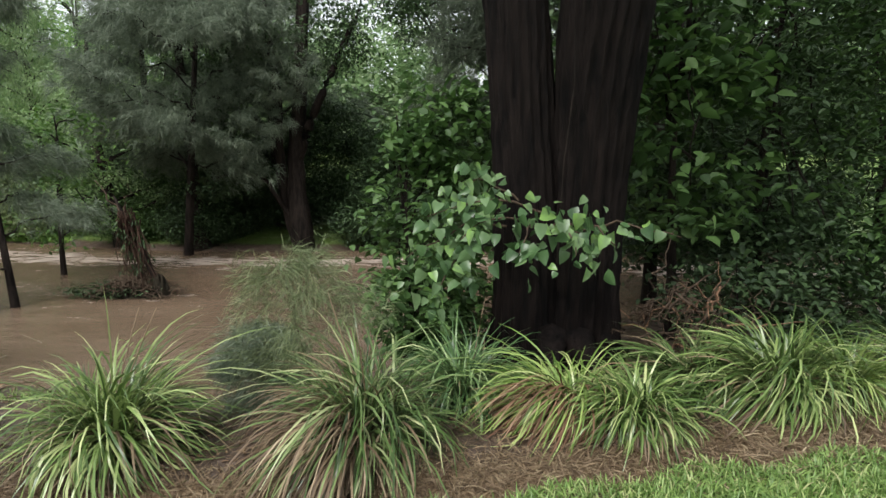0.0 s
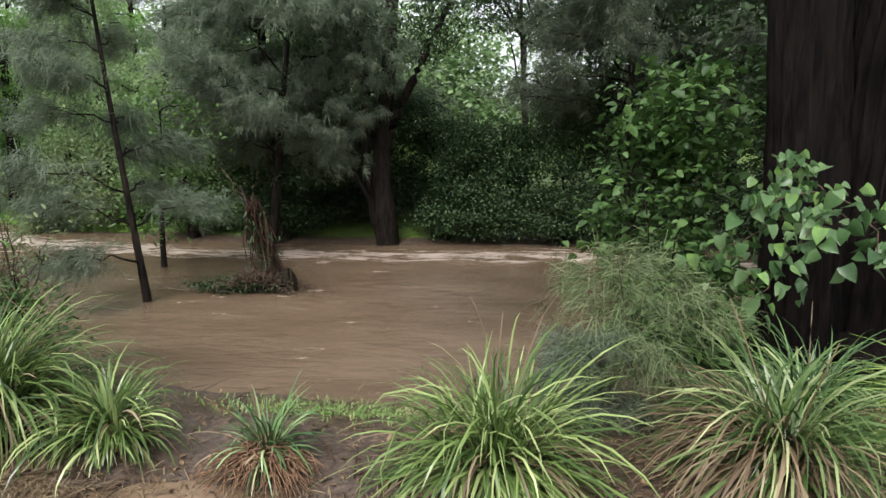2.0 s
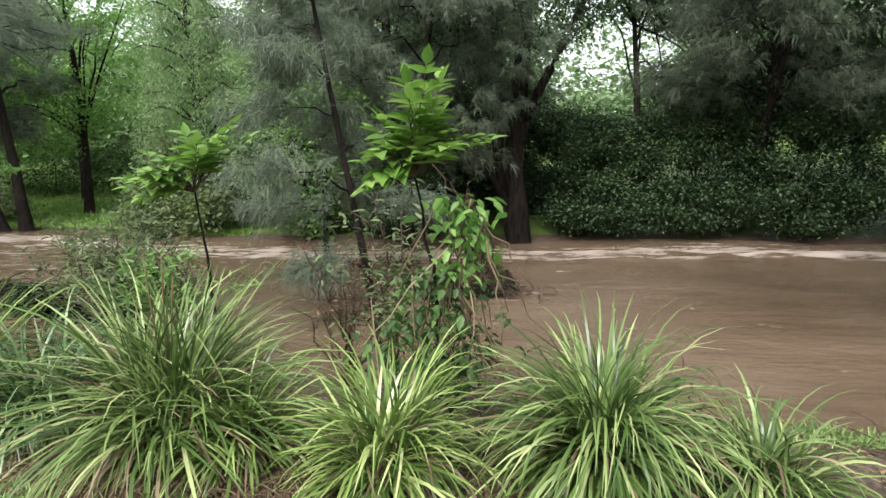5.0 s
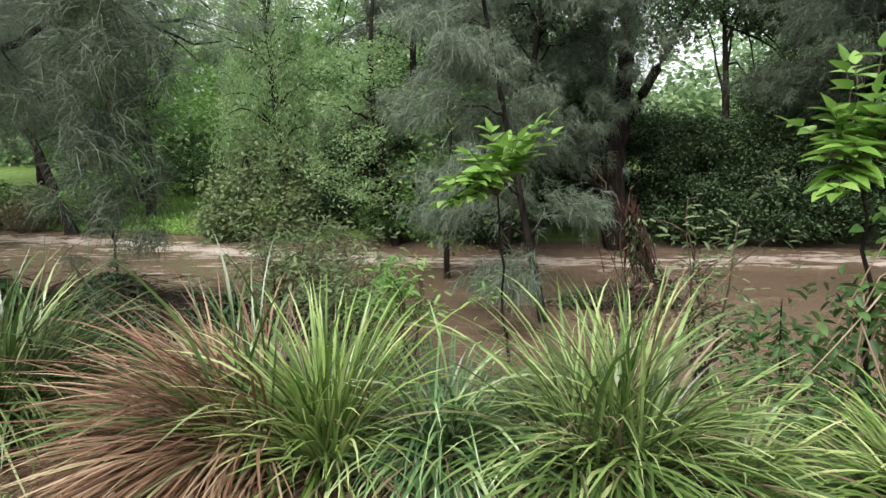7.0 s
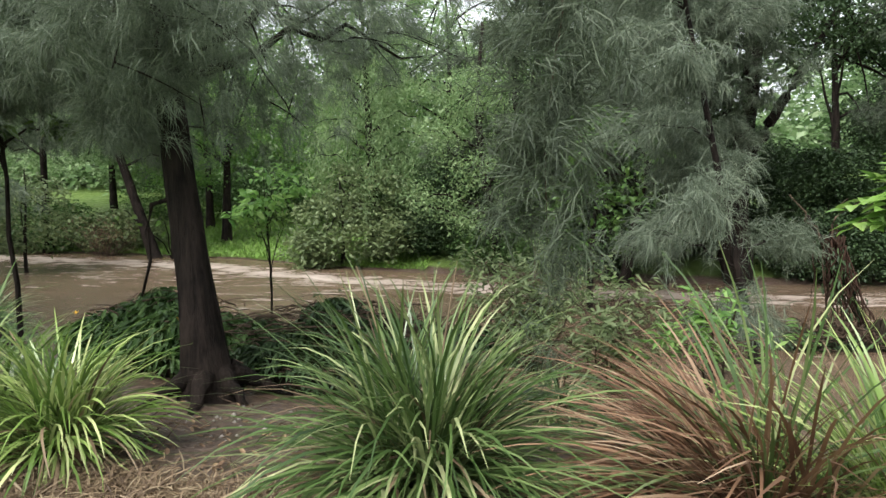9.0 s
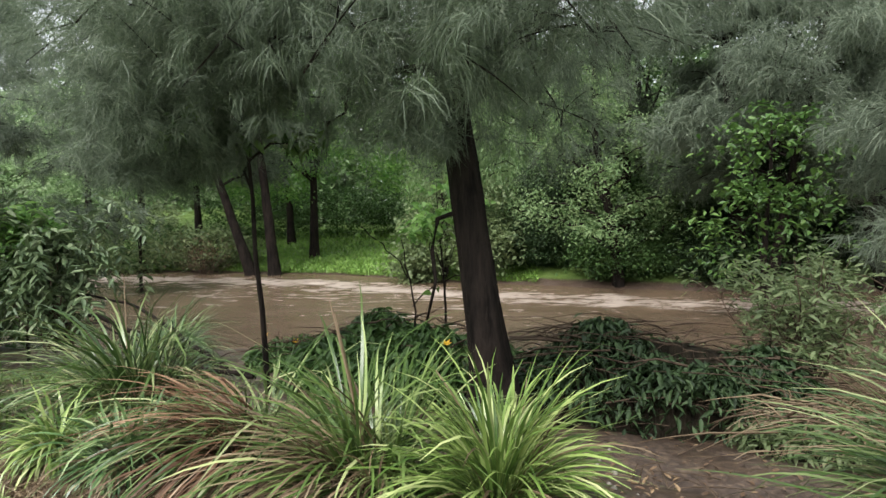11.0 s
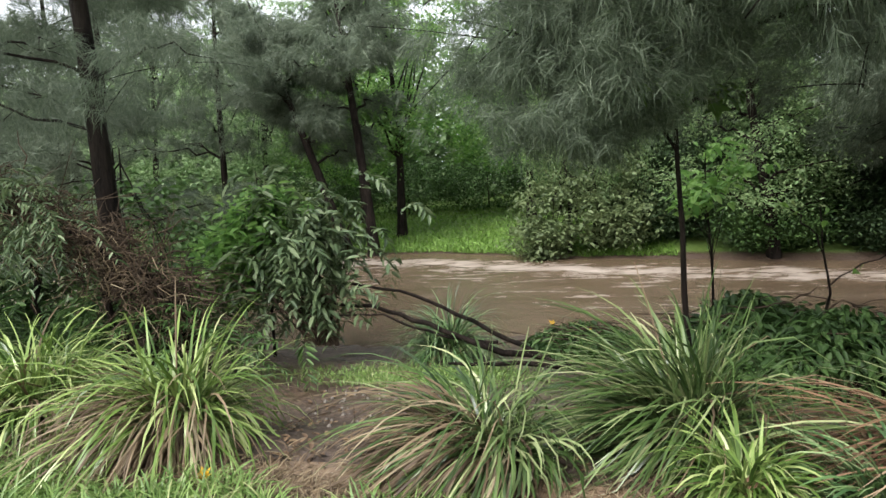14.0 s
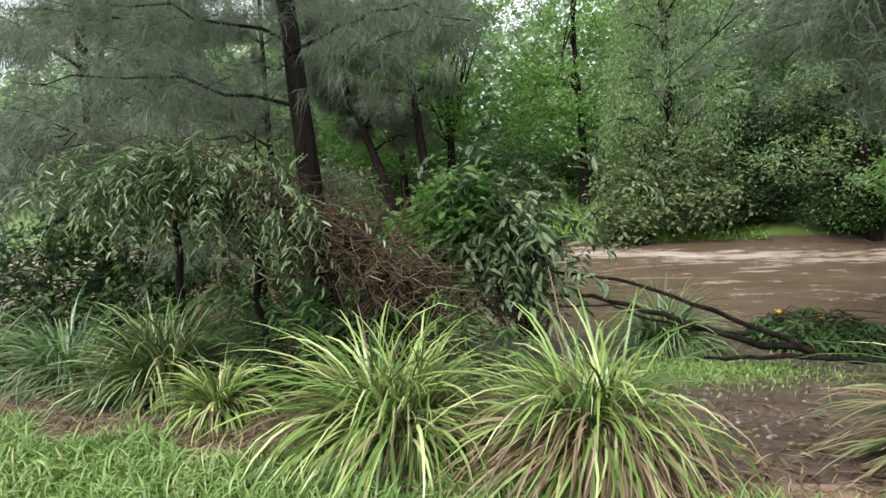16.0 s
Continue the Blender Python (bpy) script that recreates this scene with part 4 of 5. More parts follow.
broadleaf(3.1, 8.6, 6.5, 0.1, [((0, 0, 3.5), (1.8, 1.3, 1.8)), ((0, 0, 5.6), (2.0, 1.5, 1.4)), ((0.3, 0, 1.6), (1.3, 1.0, 1.0))], 0.14, 200, 14, 0.28, M_LEAF_DARK, "tall dark tree behind the bank", 6)
broadleaf(6.6, 9.0, 7.0, 0.12, [((0, 0, 3.5), (2.0, 1.5, 2.0)), ((0, 0, 6.0), (2.2, 1.7, 1.6))], 0.14, 240, 14, 0.3, M_LEAF_DARK, "tall dark tree behind the bank", 7)
sheoak(-0.62, 3.95, 1.1, 0.012, (-0.25, 0), 0.35, 0.55, 12, 3, 10, 0.24, 0.003, M_NEEDLE_OLIVE, "weeping olive seedling beside the tussocks", 8, sag=0.25, forks=3, bark=M_TWIG, flare=1.1, name="sheoak_seedling")
sheoak(-0.95, 3.9, 0.6, 0.01, (-0.1, 0), 0.2, 0.3, 9, 7, 14, 0.14, 0.003, M_NEEDLE, "dark feathery seedling between tussocks", 9, sag=0.2, forks=3, bark=M_TWIG, flare=1.1, name="sheoak_seedling")
broadleaf(3.0, 5.7, 0.9, 0.02, [((0, 0, 0.5), (0.8, 0.4, 0.45)), ((1.3, 0.2, 0.5), (0.8, 0.4, 0.45))], 0.09, 90, 12, 0.14, M_LEAF_DARK, "dark low shrub behind the tussocks", 19, name="shrub", category="shrub")

# driftwood and torn stems at the trunk's foot
q = np.random.default_rng(41)
heap = thing("driftwood_heap", (2.35, 5.1, 0.0), "heap of torn twigs and straw against the trunk", "driftwood")
for _ in range(80):
    a = np.array([2.3, 5.1, 0.28]) + q.normal(0, [0.32, 0.22, 0.2])
    b = a + q.normal(0, [0.32, 0.22, 0.2])
    a[2], b[2] = max(a[2], 0.05), max(b[2], 0.04)
    st = Soup()
    tube(st, arc(a, b, q.uniform(-0.08, 0.16), 7, q, 0.03), np.linspace(q.uniform(0.005, 0.014), 0.003, 7), 5)
    part("stick", st, M_TWIG if q.uniform() < 0.7 else M_ROOT, heap)

# ---------------------------------------------------------------- trees standing in the flood
sheoak(-6.17, 7.82, 6.2, 0.055, (-1.1, 0.6), 0.2, 1.35, 22, 7, 22, 0.34, 0.0045, M_NEEDLE, "slender grey-green she-oak standing in flood water", 10, z=-0.7)


def debris_tree():
    q = np.random.default_rng(51)
    t = thing("snagged_sapling", (-4.45, 8.72, -0.5), "leaning bare sapling hung with a tent of flood straw", "tree")
    s = Soup()
    tube(s, arc((-4.4, 8.7, -0.5), (-5.3, 8.85, 1.3), 0.06, 10, q, 0.02), np.linspace(0.06, 0.018, 10), 7)
    part("trunk", s, M_BARK, t)
    side = Soup()
    tube(side, arc((-5.0, 8.78, 0.75), (-5.55, 8.8, 1.55), 0.03, 8, q, 0.02), np.linspace(0.02, 0.006, 8), 6)
    tube(side, arc((-5.1, 8.8, 0.95), (-4.95, 8.7, 1.5), 0.02, 8, q, 0.02), np.linspace(0.014, 0.005, 8), 6)
    part("twig", side, M_TWIG, t)
    top = np.array([-5.06, 8.74, 0.98])
    v, gs_ = Soup(), []
    for _ in range(64):
        p = top + q.normal(0, [0.07, 0.06, 0.08])
        u = q.uniform(0, 1)
        b = np.array([-5.36 + 0.88 * u ** 0.7 + q.normal(0, 0.05), 8.7 + q.normal(0, 0.13), -0.26])
        f = q.uniform(0.35, 1.0)
        e = p + (b - p) * f
        tube(v, arc(p, e, -0.03, 7, q, 0.022), np.linspace(0.012, 0.005, 7), 4)
        gs_.append(p + (b - p) * q.uniform(0.1, f))
    part("hanging_straw", v, M_BARK_RED, t, "dry straw and vines hanging in a tent", kind="stuff")
    rags = Soup()
    leaves(rags, q, np.repeat(np.asarray(gs_), 6, 0) + q.normal(0, 0.04, (384, 3)), 0.09, 0.25, 1.6)
    part("straw_fringe", rags, M_LEAF_DARK, t, kind="stuff")
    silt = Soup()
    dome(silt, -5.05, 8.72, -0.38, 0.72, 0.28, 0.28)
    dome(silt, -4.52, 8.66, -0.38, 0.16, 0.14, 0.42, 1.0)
    part("raft", silt, M_DARK_BROWN, t, "low raft of silt at the waterline", smooth=True)
    m = Soup()
    for _ in range(520):
        p = np.array([-5.0, 8.66, -0.3]) + np.array([q.normal(0, 0.38), q.normal(0, 0.16), 0])
        p[2] += 0.3 * math.exp(-((p[0] + 4.95) / 0.5) ** 2) * q.uniform(0.5, 1.1)
        b = p + np.array([q.normal(0, 0.14), q.normal(0, 0.1), q.uniform(-0.1, 0.08)])
        tube(m, arc(p, b, 0.03, 4, q, 0.01), np.linspace(0.009, 0.003, 4), 4)
    part("raft_stickwork", m, M_TWIG, t, kind="stuff")
    g = Soup()
    leaves(g, q, np.array([-5.35, 8.66, -0.2]) + q.normal(0, [0.3, 0.15, 0.06], (1300, 3)), 0.09, 0.25, 0.2)
    part("caught_foliage", g, M_LEAF_DARK, t, kind="stuff")


debris_tree()
broadleaf(-7.6, 10.6, 3.4, 0.06, [((0.2, 0, 1.6), (1.1, 0.8, 0.9)), ((0.1, 0, 2.8), (0.9, 0.7, 0.8))], 0.11, 50, 18, 0.2, M_LEAF_FRESH, "leafy green small tree in the flood", 11, z=-0.6)
sheoak(-6.6, 13.4, 8.0, 0.11, (1.2, -0.6), 0.3, 2.4, 26, 12, 22, 0.4, 0.0065, M_NEEDLE, "dark grey-green she-oak in the flood", 13, z=-0.7, curtains=[((-5.2, 13.2, 3.0), (1.3, 0.7, 1.2), 560), ((-4.2, 13.3, 4.2), (1.3, 0.7, 1.0), 300)])


# ---------------------------------------------------------------- far bank, right to left
def multi_stem():
    q = np.random.default_rng(61)
    x, y = -3.89, 14.2
    t = thing("forked_tree", (x, y, -0.5), "dark forked tree leaning at the far waterline", "tree")
    for pts, r in (([(0, 0, -0.5), (-0.1, 0, 0.4), (-0.16, 0, 1.2), (-0.13, 0.05, 2.2), (0.0, 0.1, 3.6), (0.15, 0.1, 5.6), (0.2, 0.1, 8)], 0.3),
                   ([(-0.05, 0.1, -0.45), (-0.3, 0.05, 0.3), (-0.48, 0, 1.1), (-0.55, 0, 2.2), (-0.5, -0.1, 3.6), (-0.8, -0.2, 6)], 0.19),
                   ([(-0.13, 0, 2.0), (0.3, -0.1, 3.0), (0.9, -0.2, 4.2), (1.6, -0.2, 5.6)], 0.14),
                   ([(-0.25, -0.1, 0.5), (-0.8, -0.3, 1.5), (-1.5, -0.4, 1.75), (-2.3, -0.5, 1.5)], 0.07),
                   ([(-0.5, 0, 2.4), (-1.2, -0.2, 3.2), (-2.0, -0.3, 3.6), (-2.8, -0.3, 3.4)], 0.06)):
        p = np.asarray(pts) + [x, y, 0]
        u = np.linspace(0, len(p) - 1, 20)
        L = np.stack([np.interp(u, np.arange(len(p)), p[:, i]) for i in range(3)], -1) + q.normal(0, 0.012, (20, 3))
        s = Soup()
        tube(s, L, np.linspace(r, r * 0.4, 20), 10, 0.03, q, 5)
        part("stem", s, M_BARK, t, smooth=True)
    f = Soup()
    for c, r, m in (((x - 0.6, y, 5.3), (2.6, 1.8, 1.9), 150), ((x - 1.8, y - 0.4, 3.2), (1.3, 0.9, 0.9), 45), ((x + 1.2, y - 0.2, 4.9), (0.9, 0.8, 0.8), 24), ((x - 2.2, y - 0.5, 1.5), (0.7, 0.5, 0.4), 14)):
        leaves(f, q, clumps(q, c, r, m, 42, 0.28), 0.11, 0.4, 0.5)
    part("foliage", f, M_LEAF_DARK, t, kind="stuff")


multi_stem()
DK, MD = "dense dark green shrub overhanging the water", "leafy tree on the far bank"
for k, (x, y, sz, h, mat, lf) in enumerate([(-1.6, 15.2, 1.7, 1.6, M_LEAF_DARK, 0.15), (0.6, 15.3, 2.0, 1.9, M_LEAF_DARK, 0.15), (2.9, 14.6, 2.0, 1.9, M_LEAF_DARK, 0.15), (5.4, 14.2, 2.2, 2.2, M_LEAF_DARK, 0.15), (8.2, 14.5, 2.6, 2.4, M_LEAF_DARK, 0.16), (-6.6, 15.2, 1.5, 1.2, M_LEAF_DARK, 0.14), (-8.8, 15.6, 1.4, 1.2, M_LEAF, 0.14), (-4.6, 16.6, 2.0, 1.9, M_LEAF_DARK, 0.15), (-2.6, 17.2, 2.0, 1.5, M_LEAF_DARK, 0.15), (-6.4, 17.5, 1.8, 1.6, M_LEAF_DARK, 0.15), (-10.7, 16.9, 1.6, 1.5, M_LEAF_DARK, 0.15)]):
    broadleaf(x, y, h * 1.2, 0.05, [((0, 0, h * 0.75), (sz * 0.8, sz * 0.55, h * 0.7)), ((0.4, 0.3, h * 1.4), (sz * 0.7, sz * 0.5, h * 0.5)), ((-0.3, -0.5, h * 0.35), (sz * 0.7, sz * 0.4, h * 0.35))], lf * 0.56, 95, 120, 0.25, mat, DK, 20 + k, name="shrub", category="shrub", z=float(land(x, y)))
for k, (x, y, h, R, mat, lf, lab) in enumerate([
    (3.6, 19.5, 9.5, 2.2, M_LEAF_DARK, 0.17, "tall dark leafy tree on the far bank"), (3.3, 17.2, 9.0, 2.4, M_LEAF_DARK, 0.17, "tall dark leafy tree on the far bank"), (5.6, 17.0, 9.0, 2.8, M_LEAF_DARK, 0.17, "tall dark leafy tree on the far bank"),
    (9.5, 16.5, 10, 3.0, M_LEAF_DARK, 0.18, "tall dark leafy tree on the far bank"), (-8.2, 18.6, 8.5, 2.3, M_LEAF, 0.16, "leafy tree with a dark trunk on the far bank"), 
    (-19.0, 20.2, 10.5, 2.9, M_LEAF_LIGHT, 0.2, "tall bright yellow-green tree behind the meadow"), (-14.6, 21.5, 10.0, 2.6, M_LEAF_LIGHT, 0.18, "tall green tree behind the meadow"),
    (-21.5, 23.5, 10.5, 2.8, M_LEAF_LIGHT, 0.18, "tall green tree behind the meadow"), (-25.5, 23.0, 10.0, 2.8, M_WOODS_HAZED, 0.18, "tall green tree behind the meadow"), (-30.0, 22.0, 10.5, 3.0, M_WOODS_HAZED, 0.18, "tall green tree behind the meadow"), (-11.2, 21.0, 10.0, 2.5, M_LEAF_HAZED, 0.17, "tall green tree on the far bank")]):
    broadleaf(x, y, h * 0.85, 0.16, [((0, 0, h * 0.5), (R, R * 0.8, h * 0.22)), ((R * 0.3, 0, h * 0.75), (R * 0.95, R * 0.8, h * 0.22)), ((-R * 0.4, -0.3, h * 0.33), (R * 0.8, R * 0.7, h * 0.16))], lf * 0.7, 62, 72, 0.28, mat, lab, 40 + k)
for k, (x, y, h, R, lab) in enumerate([(-6.7, 14.4, 9.5, 2.4, "tall dark grey-green she-oak by the far bank"), (-19.05, 17.4, 9.5, 2.6, "she-oak with a bare lower trunk at the far waterline"), (-19.75, 17.4, 8.0, 2.2, "leaning she-oak at the far waterline"), (-5.2, 16.4, 10.5, 2.8, "tall dark she-oak on the far bank")]):
    sheoak(x, y, h, 0.17, (-0.7 - 2.0 * (k == 2), 0), (0.3, 0.5, 0.45, 0.3)[k], R, 24, 11, 22, 0.45, 0.008, M_NEEDLE, lab, 60 + k, z=max(-0.6, float(land(x, y)) - 0.05))

sheoak(2.2, 15.4, 9.5, 0.12, (-0.6, -1.6), 0.34, 3.0, 20, 10, 22, 0.4, 0.006, M_NEEDLE_DARK, "dark she-oak leaning over the river", 66)

for k, (x, y, h, ln) in enumerate([(1.6, 15.2, 8.5, (0.5, -2.2)), (5.2, 14.6, 9.0, (-0.4, -2.4))]):
    sheoak(x, y, h, 0.13, ln, 0.36, 2.8, 20, 10, 22, 0.4, 0.006, M_NEEDLE_DARK, "dark she-oak arching out over the river", 160 + k)

sheoak(-8.9, 16.0, 8.5, 0.14, (0.2, -0.3), 0.3, 2.2, 12, 8, 18, 0.4, 0.007, M_NEEDLE_DARK, "dark she-oak on the far waterline", 68)

def spreading_tree():
    q = np.random.default_rng(67)
    x, y = -9.2, 14.7
    t = thing("broadleaf_tree", (x, y, -0.4), "small-leaved tree with a dark spreading trunk and limbs", "tree")
    s = Soup()
    tr = np.array([(x + 0.05, y, -0.5), (x - 0.02, y, 0.4), (x - 0.12, y, 1.1), (x - 0.28, y, 2.0), (x - 0.45, y, 3.0), (x - 0.5, y, 4.2), (x - 0.4, y, 5.6)])
    tube(s, np.stack([np.interp(np.linspace(0, 6, 24), np.arange(7), tr[:, i]) for i in range(3)], -1), np.linspace(0.15, 0.04, 24), 10, 0.04, q, 5)
    part("trunk", s, M_BARK, t, smooth=True)
    f = Soup()
    for k in range(20):
        z0 = 0.3 + 0.2 * k
        a = 2.4 * k + q.uniform(-0.4, 0.4)
        R = (2.4 - 0.07 * k) * q.uniform(0.7, 1.1)
        p = np.array([np.interp(z0, tr[:, 2], tr[:, 0]), y, z0])
        e = p + np.array([R * math.cos(a), 0.7 * R * math.sin(a), R * q.uniform(0.15, 0.55)])
        L = arc(p, e, 0.1 * R, 10, q, 0.05)
        b = Soup()
        tube(b, L, np.linspace(0.06 - 0.0018 * k, 0.012, 10), 6)
        part("limb", b, M_BARK, t)
        c = L[q.integers(4, 10, 12)] + q.normal(0, [0.25, 0.22, 0.16], (12, 3))
        leaves(f, q, np.repeat(c, 46, 0) + q.normal(0, [0.2, 0.2, 0.1], (12 * 46, 3)), 0.085, 0.45, 0.35)
    part("foliage", f, M_LEAF_HAZED, t, kind="stuff")


def weeping_tree():
    q = np.random.default_rng(69)
    x, y = -12.6, 16.6
    t = thing("weeping_tree", (x, y, -0.1), "olive fine-leaved tree weeping down to the water", "tree")
    s = Soup()
    tube(s, arc((x, y, -0.3), (x - 0.4, y, 6.8), 0.1, 16, q, 0.03), np.linspace(0.16, 0.04, 16), 9, 0.03, q, 5)
    part("trunk", s, M_BARK, t, smooth=True)
    f = Soup()
    for k in range(40):
        z0 = 1.6 + 0.135 * k
        a = 2.4 * k
        R = 1.9 * q.uniform(0.55, 1.1) * (1.1 - 0.012 * k)
        p = np.array([x - 0.06 * z0, y, z0])
        e = p + np.array([R * math.cos(a), 0.6 * R * math.sin(a) - 0.2, 0.25 * R])
        L = arc(p, e, 0.2 * R, 9, q, 0.04)
        b = Soup()
        tube(b, L, np.linspace(0.04, 0.008, 9), 5)
        part("limb", b, M_BARK, t)
        for _ in range(11):
            o = L[q.integers(3, 9)] + q.normal(0, 0.12, 3)
            n = 70
            h = q.uniform(0.6, 1.7)
            c = o + np.stack([q.normal(0, 0.09, n), q.normal(0, 0.09, n), -h * q.uniform(0, 1, n)], -1)
            c[:, 2] = np.maximum(c[:, 2], -0.25)
            leaves(f, q, c, 0.085, 0.28, 1.3)
    part("foliage", f, M_LEAF_HAZED, t, kind="stuff")


spreading_tree()
weeping_tree()

# bush hanging over the water, and lower growth on the far bank
broadleaf(-13.4, 16.0, 2.6, 0.06, [((0, 0, 1.2), (1.4, 0.9, 0.9)), ((0.9, -0.3, 1.0), (1.2, 0.8, 0.7)), ((-0.7, -0.4, 0.5), (0.6, 0.5, 0.5)), ((0.5, 0.2, 2.1), (1.3, 0.9, 0.8))], 0.13, 150, 13, 0.2, M_LEAF_GREY, "drooping grey-green bush hanging over the water", 70, name="shrub", category="shrub")
for k, (x, y, s, h, mat) in enumerate([(-22.0, 18.8, 1.6, 1.0, M_LEAF_GREY), (-24.5, 18.6, 1.8, 1.3, M_LEAF), (-27.5, 18.0, 2.2, 1.6, M_LEAF_GREY), (-11.4, 17.6, 1.2, 0.9, M_LEAF), (-16.5, 25.0, 2.4, 1.6, M_LEAF), (-20.0, 25.0, 2.6, 1.7, M_LEAF), (-13.5, 24.0, 2.2, 1.6, M_LEAF), (-24.0, 25.0, 2.6, 1.8, M_LEAF)]):
    broadleaf(x, y, h, 0.04, [((0, 0, h * 0.7), (s, s * 0.6, h * 0.7))], 0.14, 220, 18, 0.25, mat, "low leafy bush on the far bank", 80 + k, name="shrub", category="shrub")


# far woods behind everything
def far_woods():
    q = np.random.default_rng(91)
    s = Soup()
    m = 7000
    x = q.uniform(-52, 26, m)
    y = 28.5 + q.gamma(2.0, 2.2, m)
    z = (8.6 + 1.6 * np.sin(0.55 * x) * np.sin(0.23 * x + 1.0)) * q.beta(0.95, 1.6, m) + land(x, y)
    keep = ~((x > -1.4) & (x < 6.5) & (z > 5.4) & (q.uniform(0, 1, m) < 0.8))
    c = np.stack([x, y, z], -1)[keep]
    p = c[:, None] + q.normal(0, 0.7, (len(c), 24, 3)) * [1, 1, 0.7]
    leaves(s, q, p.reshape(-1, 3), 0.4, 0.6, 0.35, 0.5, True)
    solo("far_woods", s, M_WOODS_HAZED, "dense green woods beyond the river", "woods", "stuff")


far_woods()
broadleaf(-0.3, 17.6, 7.4, 0.14, [((0, 0, 6.1), (2.3, 1.4, 0.9)), ((1.2, 0.2, 5.6), (1.3, 1.2, 0.7)), ((-1.0, 0.1, 7.0), (1.6, 1.2, 0.8)), ((1.5, 0, 3.1), (1.2, 0.9, 0.7))], 0.11, 70, 60, 0.28, M_LEAF_DARK, "tall dark tree with a high crown on the far bank", 58)

# ---------------------------------------------------------------- she-oak on the near bank
sheoak(-11.05, 5.3, 7.5, 0.124, (-1.0, 0.25), 0.3, 2.6, 28, 10, 30, 0.2, 0.0027, M_NEEDLE, "she-oak with dark furrowed trunk on the near bank", 100, flare=1.9, forks=6,
       extra=[((-11.4, 5.3, 3.0), (-11.1, 4.5, 2.15), 0.3), ((-11.4, 5.3, 3.0), (-12.0, 4.6, 2.2), 0.3), ((-11.4, 5.3, 3.1), (-12.8, 4.7, 2.2), 0.35), ((-11.3, 5.3, 3.0), (-10.3, 4.7, 2.2), 0.3), ((-11.4, 5.4, 3.0), (-11.6, 6.3, 2.0), 0.3), ((-11.5, 5.4, 3.3), (-13.7, 5.6, 2.0), 0.4), ((-11.4, 5.4, 2.9), (-10.6, 5.9, 2.0), 0.25), ((-11.5, 5.4, 3.4), (-13.2, 4.4, 2.5), 0.4), ((-11.6, 5.5, 3.4), (-14.4, 5.2, 2.6), 0.4), ((-11.5, 5.4, 3.0), (-12.4, 7.0, 2.1), 0.3), ((-11.5, 5.4, 3.2), (-10.4, 4.2, 2.5), 0.3), ((-11.6, 5.4, 3.6), (-14.8, 6.4, 2.2), 0.5)] + [((-11.6, 5.4, 3.3), (-12.9 - 0.12 * k, 5.0 + 0.17 * (k * 3 % 7), 2.75 - 0.12 * (k % 6)), 0.25) for k in range(13)],
       curtains=[((-13.55, 5.35, 2.1), (0.65, 0.5, 0.5), 640), ((-13.0, 5.4, 2.6), (0.7, 0.6, 0.45), 240), ((-11.45, 5.0, 2.3), (0.45, 0.3, 0.5), 240)])
q = np.random.default_rng(101)
hs = Soup()
o = np.array([-8.75, 3.98, 1.85]) + q.normal(0, [0.12, 0.1, 0.42], (150, 3))
needles(hs, q, o, 44, 0.17, 0.0019, unit(q.normal(0, 1, (150, 3)) * [1, 1, 0.3]), 1.0)
ht = thing("hanging_spray", (-8.75, 3.98, 2.6), "long weeping spray of she-oak needles", "branch")
tw = Soup()
tube(tw, [(-8.75, 3.98, 2.75), (-8.72, 3.97, 2.2), (-8.78, 3.99, 1.7), (-8.76, 3.98, 1.25)], [0.008, 0.006, 0.004, 0.002], 5)
part("twig", tw, M_TWIG, ht)
part("needle_foliage", hs, M_NEEDLE_DARK, ht, kind="stuff")
for k in range(7):
    a = 0.5 + 0.9 * k
    q = np.random.default_rng(110 + k)
    rt = Soup()
    R = q.uniform(0.35, 0.6)
    ex, ey = -11.07 + R * math.cos(a), 5.33 + R * math.sin(a)
    tube(rt, arc((-11.07 + 0.12 * math.cos(a), 5.33 + 0.12 * math.sin(a), 0.2), (ex, ey, float(land(ex, ey)) - 0.01), 0.0, 6, q, 0.012), [0.08, 0.07, 0.05, 0.04, 0.03, 0.015], 7)
    solo("surface_root", rt, M_BARK, "dark surface root spreading from the she-oak", "root", at=(-11.07, 5.33, 0))

# dark sucker on the she-oak's stem
sk = Soup()
tube(sk, [(-11.28, 5.3, 1.45), (-11.42, 5.25, 1.4), (-11.46, 5.24, 1.2), (-11.44, 5.24, 1.0), (-11.5, 5.22, 0.75)], [0.02, 0.018, 0.015, 0.012, 0.008], 6)
solo("broken_limb", sk, M_BARK, "thin broken dark limb hanging from the trunk", "branch")


